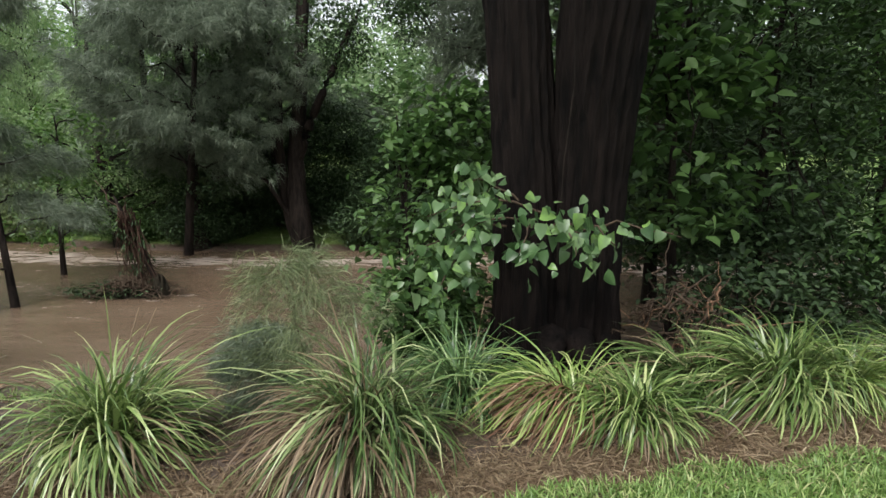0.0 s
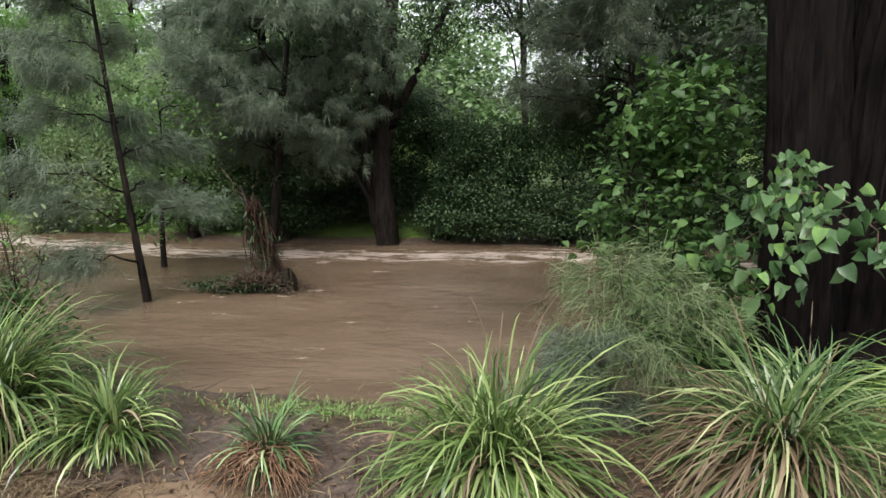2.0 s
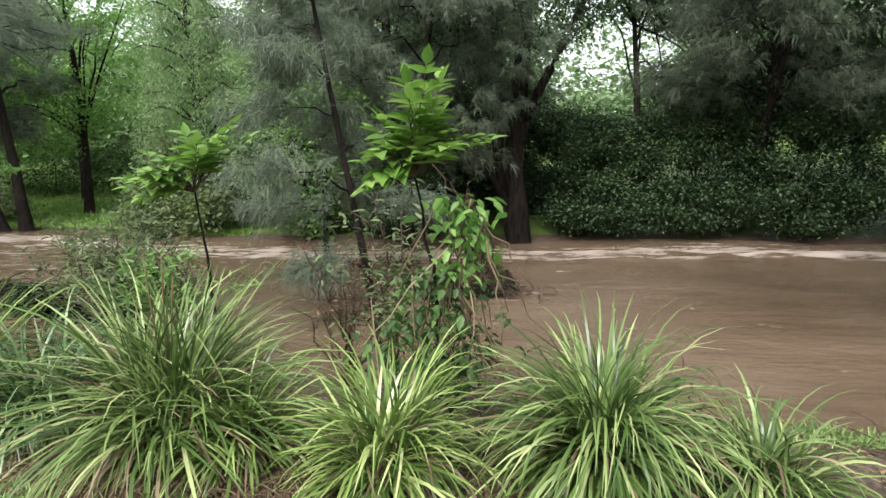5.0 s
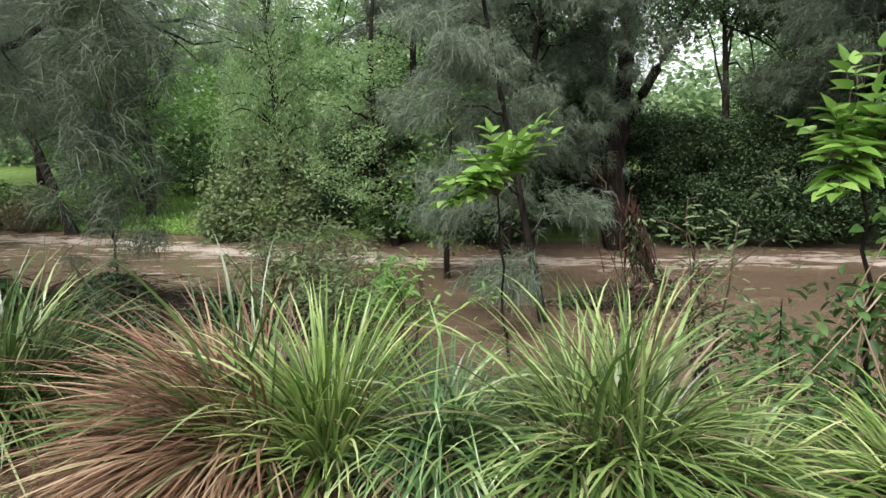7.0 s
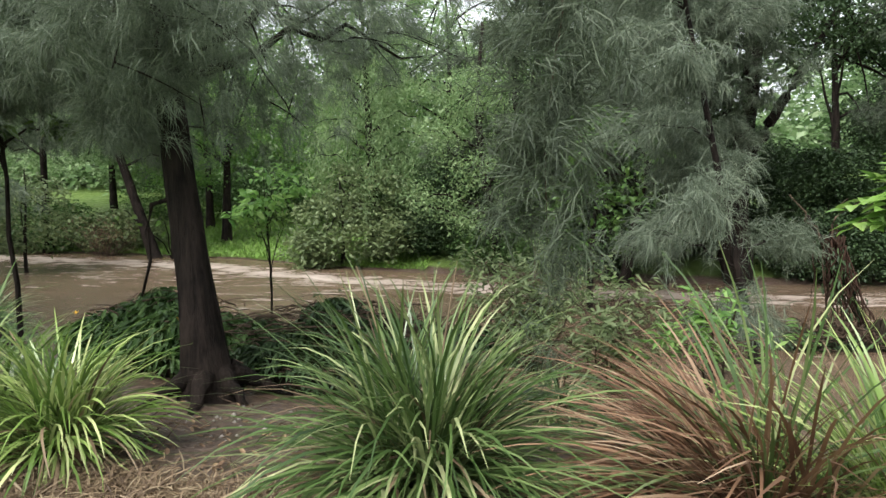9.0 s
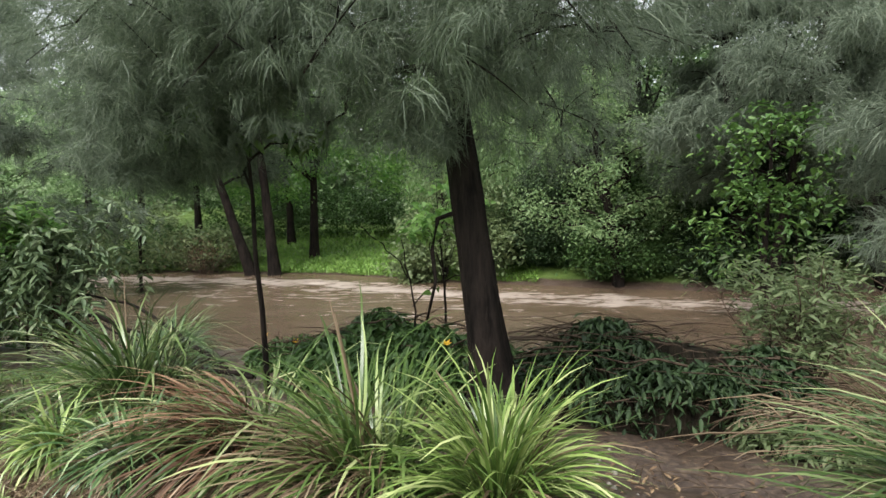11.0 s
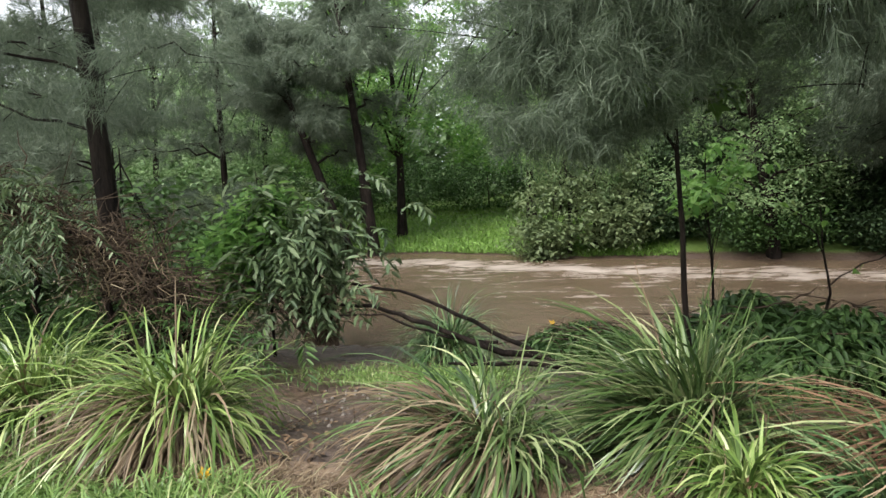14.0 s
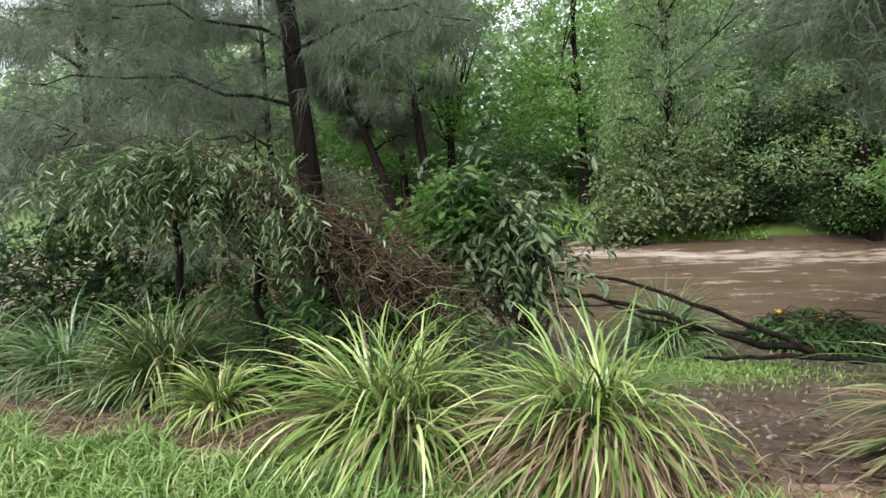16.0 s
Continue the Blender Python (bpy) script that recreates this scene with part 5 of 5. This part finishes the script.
# ---------------------------------------------------------------- flood debris between bank and water
def debris_heap(x, y, rx, ry, h, n_leaf, n_stick, label, seed, leaf_mat_, stick_mat, leaf=0.1, along=0.0):
    q = np.random.default_rng(seed)
    t = thing("debris_heap", (x, y, float(land(x, y))), label, "flood debris")
    s = Soup()
    th = q.uniform(0, 6.283, n_leaf)
    rr = np.sqrt(q.uniform(0, 1, n_leaf))
    px, py = x + rx * rr * np.cos(th), y + ry * rr * np.sin(th)
    pz = land(px, py) + h * np.sqrt(np.clip(1 - rr ** 2, 0, 1)) * (0.85 + 0.25 * np.sin(5 * px) * np.sin(6 * py)) + q.normal(0, 0.03, n_leaf)
    leaves(s, q, np.stack([px, py, np.maximum(pz, land(px, py) + 0.02)], -1), leaf, 0.28, 0.75, 0.6)
    part("matted_foliage", s, leaf_mat_, t, kind="stuff")
    # Solid dark brown dome that fills the heap beneath its leaves.
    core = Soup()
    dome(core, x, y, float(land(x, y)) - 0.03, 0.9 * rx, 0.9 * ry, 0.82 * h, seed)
    part("dark_core", core, M_DARK_BROWN, t, "dark brown solid core inside")
    w = Soup()
    for _ in range(n_stick):
        a = q.uniform(0, 6.283)
        r = math.sqrt(q.uniform(0, 1))
        p = np.array([x + rx * r * math.cos(a), y + ry * r * math.sin(a), 0])
        p[2] = float(land(p[0], p[1])) + h * math.sqrt(1 - r * r) + q.normal(0.02, 0.03)
        b = p + np.array([q.normal(0, 0.3) + along * q.choice([-1, 1]), q.normal(0, 0.12), q.normal(-0.05, 0.08)])
        b[2] = max(b[2], float(land(b[0], b[1])) + 0.02)
        tube(w, arc(p, b, 0.03, 5, q, 0.012), np.linspace(q.uniform(0.003, 0.01), 0.002, 5), 4)
    part("stickwork", w, stick_mat, t, "straw-coloured sticks and reeds", kind="stuff")
    return t


debris_heap(-11.95, 6.4, 1.15, 0.6, 0.68, 9000, 60, "mound of matted dark green branches by the water", 120, M_LEAF, M_TWIG, 0.13)
debris_heap(-10.0, 6.1, 1.4, 0.55, 0.72, 9000, 200, "flood heap of dark leaves, reeds and sticks", 121, M_LEAF_DARK, M_TWIG, 0.09, 0.3)
debris_heap(-9.0, 5.6, 0.6, 0.5, 0.3, 2600, 200, "low heap of straw and leaves on the bank", 122, M_LEAF_GREY, M_DRY, 0.08, 0.2)
debris_heap(-13.4, 7.3, 0.6, 0.4, 0.3, 3000, 50, "small heap of leafy branches at the waterline", 123, M_LEAF, M_TWIG, 0.1)


# ---------------------------------------------------------------- saplings along the water
def sapling(base, tops, mesh, n, size, label, seed, r=0.016, fan=False, bark=None, zmin=0.3, name="sapling"):
    """A thin stem with large single leaves on its twigs."""
    q = np.random.default_rng(seed)
    t = thing(name, base, label, "sapling")
    for k, (b, sg) in enumerate(tops):
        f0 = zmin + (0.85 - zmin) * ((k * 0.37) % 1.0)
        a = base if k == 0 else tuple(np.asarray(base) * (1 - f0) + np.asarray(tops[0][0]) * f0)
        L = arc(a, b, sg, 10, q, 0.012)
        s = Soup()
        tube(s, L, np.linspace(r if k == 0 else r * 0.5, 0.004, 10), 6)
        stem = part("stem", s, bark or M_BARK, t)
        for j in range(n):
            p = L[q.integers(5 if k == 0 else 4, 10)] + q.normal(0, 0.035, 3)
            if fan:
                az = 2.399 * j
                d = (math.cos(az), math.sin(az), q.uniform(-0.3, 0.45))
            else:
                d = (q.normal(0, 0.7), q.normal(-0.1, 0.7), q.normal(-0.35, 0.4))
            hang_leaf(stem, mesh, p, d, size * q.uniform(0.65, 1.2), q)
    return t


def frond(parent, L, q, size):
    """Paired leaflets along a leaf stalk."""
    d = unit(L[-1] - L[0])
    side = unit(np.cross(d, [0, 0, 1.0]))
    for k in range(3, len(L), 2):
        for sg in (-1, 1):
            hang_leaf(parent, LEAFLET, L[k], tuple(side * sg + d * 0.7 + np.array([0, 0, q.normal(-0.1, 0.12)])), size * (1.4 - 0.55 * k / len(L)) * q.uniform(0.85, 1.15), q, "leaflet", 0.25)
    hang_leaf(parent, LEAFLET, L[-1], tuple(d), size * 0.8, q, "leaflet", 0.2)


def frond_sapling(base, head, fronds, size, label, seed, r=0.014):
    q = np.random.default_rng(seed)
    t = thing("sapling", base, label, "sapling")
    s = Soup()
    tube(s, arc(base, head, 0.02, 10, q, 0.012), np.linspace(r, 0.006, 10), 6)
    part("stem", s, M_BARK, t)
    for k in range(len(fronds) * 3):
        e, sg = fronds[k % len(fronds)]
        e = np.asarray(e) + (q.normal(0, 0.11, 3) if k >= len(fronds) else 0)
        L = arc(head, e, sg, 11, q, 0.004)
        st = Soup()
        tube(st, L, np.linspace(0.005, 0.002, 11), 5)
        frond(part("leaf_stalk", st, M_TWIG, t), L, q, size)
    return t


# sapling with one fan of bright divided leaves
frond_sapling((-6.75, 4.85, -0.05), (-6.85, 4.75, 1.36), [((-7.15, 4.5, 1.4), 0.08), ((-6.95, 4.4, 1.5), 0.08), ((-6.7, 4.6, 1.6), 0.06), ((-6.62, 4.8, 1.78), 0.03), ((-7.05, 4.75, 1.55), 0.07), ((-6.75, 4.95, 1.6), 0.05), ((-7.2, 4.65, 1.3), 0.05)], 0.13, "thin sapling topped with bright divided leaves", 130)
# taller sapling hung with flood vines
frond_sapling((-5.05, 4.0, -0.05), (-5.25, 4.0, 1.45), [((-5.48, 3.85, 1.4), 0.08), ((-5.42, 3.8, 1.56), 0.08), ((-5.25, 3.75, 1.9), 0.04), ((-5.1, 3.9, 1.92), 0.03), ((-4.85, 4.05, 1.64), 0.08), ((-5.1, 4.1, 1.8), 0.05), ((-5.3, 4.1, 1.98), 0.03), ((-5.42, 3.95, 1.75), 0.04), ((-5.05, 3.8, 1.6), 0.05)], 0.125, "sapling with bright leaves hung with flood vines", 131, 0.018)


def vine_wrap():
    q = np.random.default_rng(132)
    t = thing("vine_tangle", (-5.0, 3.95, 0.3), "tangle of vine leaves wrapped round a sapling", "vine")
    for n, zlo, zhi, size, mat in ((170, 0.95, 1.36, 0.08, M_LEAF_LIGHT), (520, 0.25, 1.0, 0.07, M_LEAF)):
        s = Soup()
        sp = 0.09 if zlo > 0.9 else 0.16
        leaves(s, q, np.stack([-5.0 + q.normal(0, sp, n) - 0.15 * (zlo < 0.9), 3.95 + q.normal(0, 0.1, n), q.uniform(zlo, zhi, n)], -1), size, 0.5, 0.7)
        part("foliage", s, mat, t, kind="stuff")
    v = Soup()
    for _ in range(34):
        p = np.array([-5.02 + q.normal(0, 0.1), 3.9 + q.normal(0, 0.08), q.uniform(0.7, 1.4)])
        b = p + np.array([q.normal(0, 0.18), q.normal(0, 0.1), -q.uniform(0.3, 0.9)])
        b[2] = max(b[2], 0.0)
        tube(v, arc(p, b, 0.02, 6, q, 0.02), np.linspace(0.006, 0.002, 6), 4)
    part("dry_string", v, M_DRY, t, "dry strings of vine", kind="stuff")


vine_wrap()
broadleaf(-5.2, 4.6, 0.9, 0.015, [((0, 0, 0.45), (0.4, 0.35, 0.4))], 0.08, 70, 9, 0.1, M_LEAF, "low leafy shrub behind the tussocks", 133, name="shrub", category="shrub", aspect=0.35)


def bare_bush(x, y, h, n, label, seed, mat, leaf_m=None, nleaf=0, spread=0.5, leaf=0.05):
    q = np.random.default_rng(seed)
    z = float(land(x, y)) - 0.03
    t = thing("twiggy_bush", (x, y, z), label, "bush")
    s, ends = Soup(), []
    for _ in range(n):
        a = q.uniform(0, 6.283)
        R = spread * q.uniform(0.2, 1)
        e = np.array([x + R * math.cos(a), y + R * math.sin(a), z + h * q.uniform(0.6, 1.05)])
        L = arc((x + q.normal(0, 0.03), y, z), e, 0.08, 8, q, 0.03)
        tube(s, L, np.linspace(0.012, 0.003, 8), 5)
        for _ in range(5):
            m = L[q.integers(3, 8)]
            e2 = m + q.normal(0, [0.16, 0.16, 0.12]) + [0, 0, 0.08]
            tube(s, arc(m, e2, 0.02, 4, q, 0.01), [0.005, 0.004, 0.003, 0.002], 4)
            ends.append(e2)
    part("twigwork", s, mat, t)
    if leaf_m:
        f = Soup()
        p = np.asarray(ends)[q.integers(0, len(ends), nleaf)] + q.normal(0, 0.06, (nleaf, 3))
        leaves(f, q, p, leaf, 0.3, 0.1)
        part("foliage", f, leaf_m, t, kind="stuff")
    return t


bare_bush(-5.9, 5.1, 1.1, 12, "bare twiggy bush stripped by the flood", 140, M_TWIG, M_DEAD_LEAF, 160, 0.45)
bare_bush(-5.55, 4.85, 1.5, 8, "sparse grey-leaved bush by the water", 141, M_TWIG, M_LEAF_GREY, 420, 0.4, 0.07)
bare_bush(-7.5, 5.48, 1.15, 5, "small shrub with pale green tips", 142, M_TWIG, M_LEAF_LIGHT, 420, 0.18, 0.09)
bare_bush(-8.75, 6.65, 1.35, 26, "brown and olive bush at the water's edge", 143, M_TWIG, M_LEAF_GREY, 2600, 0.75, 0.08)
bare_bush(-21.6, 17.6, 1.5, 34, "leafless brown brush at the far waterline", 146, M_TWIG, M_DEAD_LEAF, 900, 1.3, 0.09)
bare_bush(-8.1, 6.1, 1.0, 14, "brown twiggy bush at the water's edge", 144, M_TWIG, M_LEAF_GREY, 1500, 0.5, 0.08)
sapling((-12.85, 5.6, -0.1), [((-13.0, 5.6, 3.7), 0.0), ((-13.5, 5.3, 2.6), 0.1), ((-12.3, 5.4, 2.5), 0.1), ((-13.3, 5.9, 2.2), 0.1), ((-12.6, 5.2, 3.0), 0.08), ((-13.4, 5.4, 3.2), 0.08), ((-12.5, 5.9, 2.0), 0.08), ((-13.2, 5.1, 2.0), 0.1)], OVAL, 46, 0.135, "thin straight sapling with drooping dark leaves", 150, 0.024, bark=M_BARK, zmin=0.42)
sapling((-11.75, 6.2, 0.1), [((-11.9, 6.1, 1.25), 0.02), ((-11.4, 6.0, 0.95), 0.05), ((-12.2, 6.0, 1.35), 0.05)], LEAFLET, 3, 0.09, "spindly sapling with a few bright leaves", 151, 0.012)
broadleaf(-12.0, 8.4, 2.3, 0.02, [((0.1, 0, 2.1), (0.35, 0.3, 0.3)), ((-0.2, 0, 1.8), (0.25, 0.25, 0.2))], 0.12, 24, 8, 0.1, M_LEAF_LIGHT, "bright leafy sapling at the water", 152, name="sapling", category="sapling", aspect=0.5, z=-0.5)


# ---------------------------------------------------------------- fallen branch and uprooted shrub
def fallen_branch():
    q = np.random.default_rng(160)
    t = thing("fallen_branch", (-13.85, 6.55, 0.05), "dark fallen branch arching from the bank", "branch")
    for pts, r in (([(-13.7, 6.4, 0.04), (-14.2, 6.55, 0.22), (-14.7, 6.75, 0.42), (-15.2, 6.9, 0.58), (-15.85, 7.0, 0.64), (-16.3, 7.05, 0.6)], 0.024),
                   ([(-13.8, 6.45, 0.04), (-14.3, 6.45, 0.14), (-14.9, 6.6, 0.34), (-15.5, 6.75, 0.46), (-16.1, 6.85, 0.46)], 0.032),
                   ([(-14.2, 6.5, 0.16), (-14.7, 6.55, 0.22), (-15.3, 6.6, 0.4), (-15.9, 6.7, 0.38)], 0.016),
                   ([(-13.3, 6.2, 0.03), (-13.9, 6.3, 0.06), (-14.6, 6.3, 0.04)], 0.03)):
        p = np.asarray(pts)
        u = np.linspace(0, len(p) - 1, 18)
        L = np.stack([np.interp(u, np.arange(len(p)), p[:, i]) for i in range(3)], -1) + q.normal(0, 0.008, (18, 3))
        s = Soup()
        tube(s, L, np.linspace(r, r * 0.4, 18), 7, 0.05, q)
        part("limb", s, M_BARK, t)


fallen_branch()


def uprooted_shrub():
    q = np.random.default_rng(161)
    t = thing("uprooted_shrub", (-16.2, 6.8, 0.0), "uprooted shrub with pale upturned leaves", "shrub")
    s = Soup()
    for _ in range(22):
        e = np.array([-16.25, 6.85, 0.8]) + q.normal(0, [0.35, 0.25, 0.45])
        e[2] = max(e[2], 0.1)
        tube(s, arc((-15.95 + q.normal(0, 0.1), 6.8, 0.05), e, 0.15, 8, q, 0.03), np.linspace(0.016, 0.004, 8), 5)
    part("stemwork", s, M_TWIG, t)
    f = Soup()
    for _ in range(210):
        o = np.array([-16.15, 6.85, 0.95]) + q.normal(0, [0.3, 0.2, 0.3])
        a = q.uniform(0, 6.283)
        r = q.uniform(0.2, 0.5)
        e = o + np.array([r * math.cos(a), 0.7 * r * math.sin(a), q.uniform(-0.5, 0.12)])
        o[2], e[2] = max(o[2], 0.15), max(e[2], 0.06)
        feather(f, q, o, e, 0.14, 9, 0.12, 0.3)
    part("foliage", f, M_LEAF_SILVER, t, kind="stuff")


uprooted_shrub()
broadleaf(-16.6, 7.0, 1.8, 0.02, [((0.05, 0, 1.6), (0.4, 0.3, 0.32)), ((0.0, 0, 1.3), (0.45, 0.3, 0.35)), ((-0.35, -0.1, 1.1), (0.45, 0.35, 0.4))], 0.1, 130, 12, 0.1, M_LEAF_LIGHT, "bright green upright bush behind the debris", 162, name="shrub", category="shrub", z=-0.3)


# ---------------------------------------------------------------- she-oak and flood tangle
P = (-17.55, 6.1)
sheoak(P[0], P[1], 7.5, 0.11, (-0.35, 0.1), 0.46, 2.4, 16, 11, 32, 0.22, 0.003, M_NEEDLE, "she-oak with a bare dark trunk and level limbs", 170, flare=1.4, forks=6,
       extra=[((-17.7, 6.1, 2.2), (-20.2, 6.0, 2.6), 0.12), ((-17.7, 6.1, 2.7), (-19.4, 5.6, 3.0), 0.1), ((-17.7, 6.1, 2.6), (-16.2, 5.8, 2.6), 0.2)])
sheoak(-21.5, 8.0, 7.5, 0.1, (0.2, 0.1), 0.2, 2.4, 20, 8, 24, 0.4, 0.005, M_NEEDLE, "grey-green she-oak behind the tangle", 171)
sheoak(-23.0, 12.0, 9.0, 0.1, (0.2, 0.1), 0.15, 2.6, 22, 9, 24, 0.42, 0.007, M_NEEDLE, "grey-green she-oak by the river", 172, z=-0.6)
sheoak(-27.0, 14.5, 10.0, 0.12, (0.2, 0.1), 0.15, 3.0, 22, 6, 24, 0.42, 0.008, M_NEEDLE, "tall grey-green she-oak far up the river", 176, z=-0.6)
sheoak(-24.6, 18.6, 10.5, 0.13, (0.1, 0), 0.3, 2.8, 20, 6, 24, 0.45, 0.009, M_NEEDLE, "tall grey-green she-oak beyond the meadow", 177)
broadleaf(-19.2, 8.0, 2.6, 0.04, [((0, 0, 1.3), (1.2, 0.7, 1.0)), ((-1.6, -0.4, 1.1), (1.1, 0.7, 0.9)), ((1.0, 0, 0.7), (0.6, 0.5, 0.5))], 0.12, 160, 12, 0.18, M_LEAF, "leafy bush behind the flood tangle", 173, name="shrub", category="shrub")
broadleaf(-21.4, 7.1, 1.4, 0.03, [((0, 0, 0.8), (0.8, 0.4, 0.7)), ((-1.3, 0.2, 0.8), (0.9, 0.5, 0.8)), ((0.9, 0.3, 0.6), (0.6, 0.4, 0.5))], 0.09, 70, 24, 0.14, M_LEAF_DARK, "dark bush between the tussocks and the river", 175, name="shrub", category="shrub")
broadleaf(-20.6, 13.6, 2.8, 0.05, [((0, 0, 1.7), (1.2, 0.9, 1.0))], 0.12, 150, 12, 0.2, M_LEAF_GREY, "olive bush in the flood", 174, name="shrub", category="shrub", z=-0.6)


def flood_tangle():
    q = np.random.default_rng(180)
    t = thing("flood_tangle", (-17.9, 5.7, 0.0), "arched tangle of vines, twigs and feathery branches", "flood debris")
    spine = np.array([(-16.6, 5.75, 0.55), (-16.9, 5.65, 0.95), (-17.3, 5.55, 1.25), (-17.8, 5.45, 1.5), (-18.4, 5.4, 1.65), (-19.0, 5.45, 1.6), (-19.7, 5.6, 1.35)])
    u = np.linspace(0, 6, 20)
    sp = np.stack([np.interp(u, np.arange(7), spine[:, i]) for i in range(3)], -1)
    for k in range(5):
        s = Soup()
        if k == 4:
            tube(s, sp, np.linspace(0.05, 0.02, 20), 8, 0.08, q)
        else:
            b = spine[k + 1]
            tube(s, arc(b, (b[0] + q.normal(0, 0.2), b[1] + 0.15, 0.0), 0.0, 7, q, 0.03), np.linspace(0.025, 0.03, 7), 6)
        part("bent_stem", s, M_BARK, t)
    v = Soup()
    for _ in range(900):
        k = q.uniform(0, 4.2)
        p = np.array([np.interp(k, np.arange(7), spine[:, i]) for i in range(3)]) + q.normal(0, [0.12, 0.12, 0.11])
        b = p + q.normal(0, [0.26, 0.16, 0.17]) + q.choice([-1, 1]) * np.array([0.12, -0.02, -0.07])
        tube(v, arc(p, b, q.uniform(-0.05, 0.08), 5, q, 0.02), np.linspace(q.uniform(0.003, 0.008), 0.002, 5), 4)
    part("knotted_vine", v, M_TWIG, t, "brown knotted vines and twigs", kind="stuff")
    w = Soup()
    for _ in range(420):
        k = q.uniform(0, 4.2)
        p = np.array([np.interp(k, np.arange(7), spine[:, i]) for i in range(3)]) + q.normal(0, [0.14, 0.12, 0.12]) + [0, -0.06, 0]
        b = p + q.normal(0, [0.2, 0.1, 0.12]) + [0, -0.02, -0.12]
        tube(w, arc(p, b, q.uniform(-0.05, 0.05), 5, q, 0.03), np.linspace(0.004, 0.0015, 5), 4)
    part("hanging_straw", w, M_DRY, t, "pale straw caught in the vines", kind="stuff")
    f = Soup()
    for _ in range(210):
        o = np.array([-18.35, 5.2, 1.72]) + q.normal(0, [0.38, 0.16, 0.06])
        a = q.uniform(0, 6.283)
        r = q.uniform(0.25, 0.6)
        e = o + np.array([r * math.cos(a), 0.6 * r * math.sin(a), -q.uniform(0.05, 0.55)])
        feather(f, q, o, e, 0.12, 13, 0.075, 0.2)
    for _ in range(22):
        o = np.array([-17.45, 5.2, 1.45]) + q.normal(0, [0.2, 0.14, 0.08])
        e = o + np.array([q.normal(0.1, 0.2), q.normal(-0.1, 0.1), -q.uniform(0.2, 0.6)])
        feather(f, q, o, e, 0.08, 12, 0.08, 0.2)
    part("feathery_foliage", f, M_LEAF_SILVER, t, kind="stuff")
    g = Soup()
    for _ in range(260):
        o = np.array([-17.7, 5.8, 0.4]) + q.normal(0, [0.75, 0.2, 0.2])
        o[2] = max(o[2], 0.1)
        e = o + np.array([q.normal(0, 0.3), q.normal(-0.15, 0.12), q.uniform(-0.3, 0.1)])
        e[2] = max(e[2], 0.05)
        feather(g, q, o, e, 0.08, 11, 0.095, 0.22)
    part("dark_foliage", g, M_LEAF, t, kind="stuff")
    # Dark brown dome at the low end of the arch.
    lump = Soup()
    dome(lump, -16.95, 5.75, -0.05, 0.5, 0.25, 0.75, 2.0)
    part("dark_core", lump, M_DARK_BROWN, t, "dark brown solid lump under the vines", smooth=True)


flood_tangle()

# ---------------------------------------------------------------- small bright things
def flower(x, y, z, seed):
    q = np.random.default_rng(seed)
    t = thing("yellow_flower", (x, y, z), "small yellow flower among wet leaves", "flower", "yellow flowers")
    for k in range(6):
        s = Soup()
        a = k * 1.047
        c = np.array([x, y, z])
        d = np.array([math.cos(a), math.sin(a) * 0.6, 0.5 + 0.4 * math.sin(a)])
        e = np.array([-math.sin(a), math.cos(a), 0.2])
        s.add([c, c + d * 0.02 + e * 0.012, c + d * 0.045, c + d * 0.02 - e * 0.012], [(0, 1, 2, 3)])
        part("petal", s, M_YELLOW, t)


flower(-13.75, 7.2, 0.16, 1)
flower(-13.4, 7.2, 0.1, 2)
flower(-15.13, 3.8, 0.36, 3)
flower(-11.45, 5.6, 0.5, 4)
fr = Soup()
tube(fr, [(-17.49, 4.38, 0.33 + 0.02), (-17.49, 4.38, 0.33 + 0.04), (-17.49, 4.38, 0.33 + 0.07), (-17.49, 4.38, 0.33 + 0.1), (-17.49, 4.38, 0.33 + 0.115)], [0.02, 0.042, 0.05, 0.038, 0.012], 12)
solo("fruit", fr, M_ORANGE, "washed-up orange fruit lying under a tussock", "fruit", at=(-17.49, 4.38, 0.35), smooth=True)
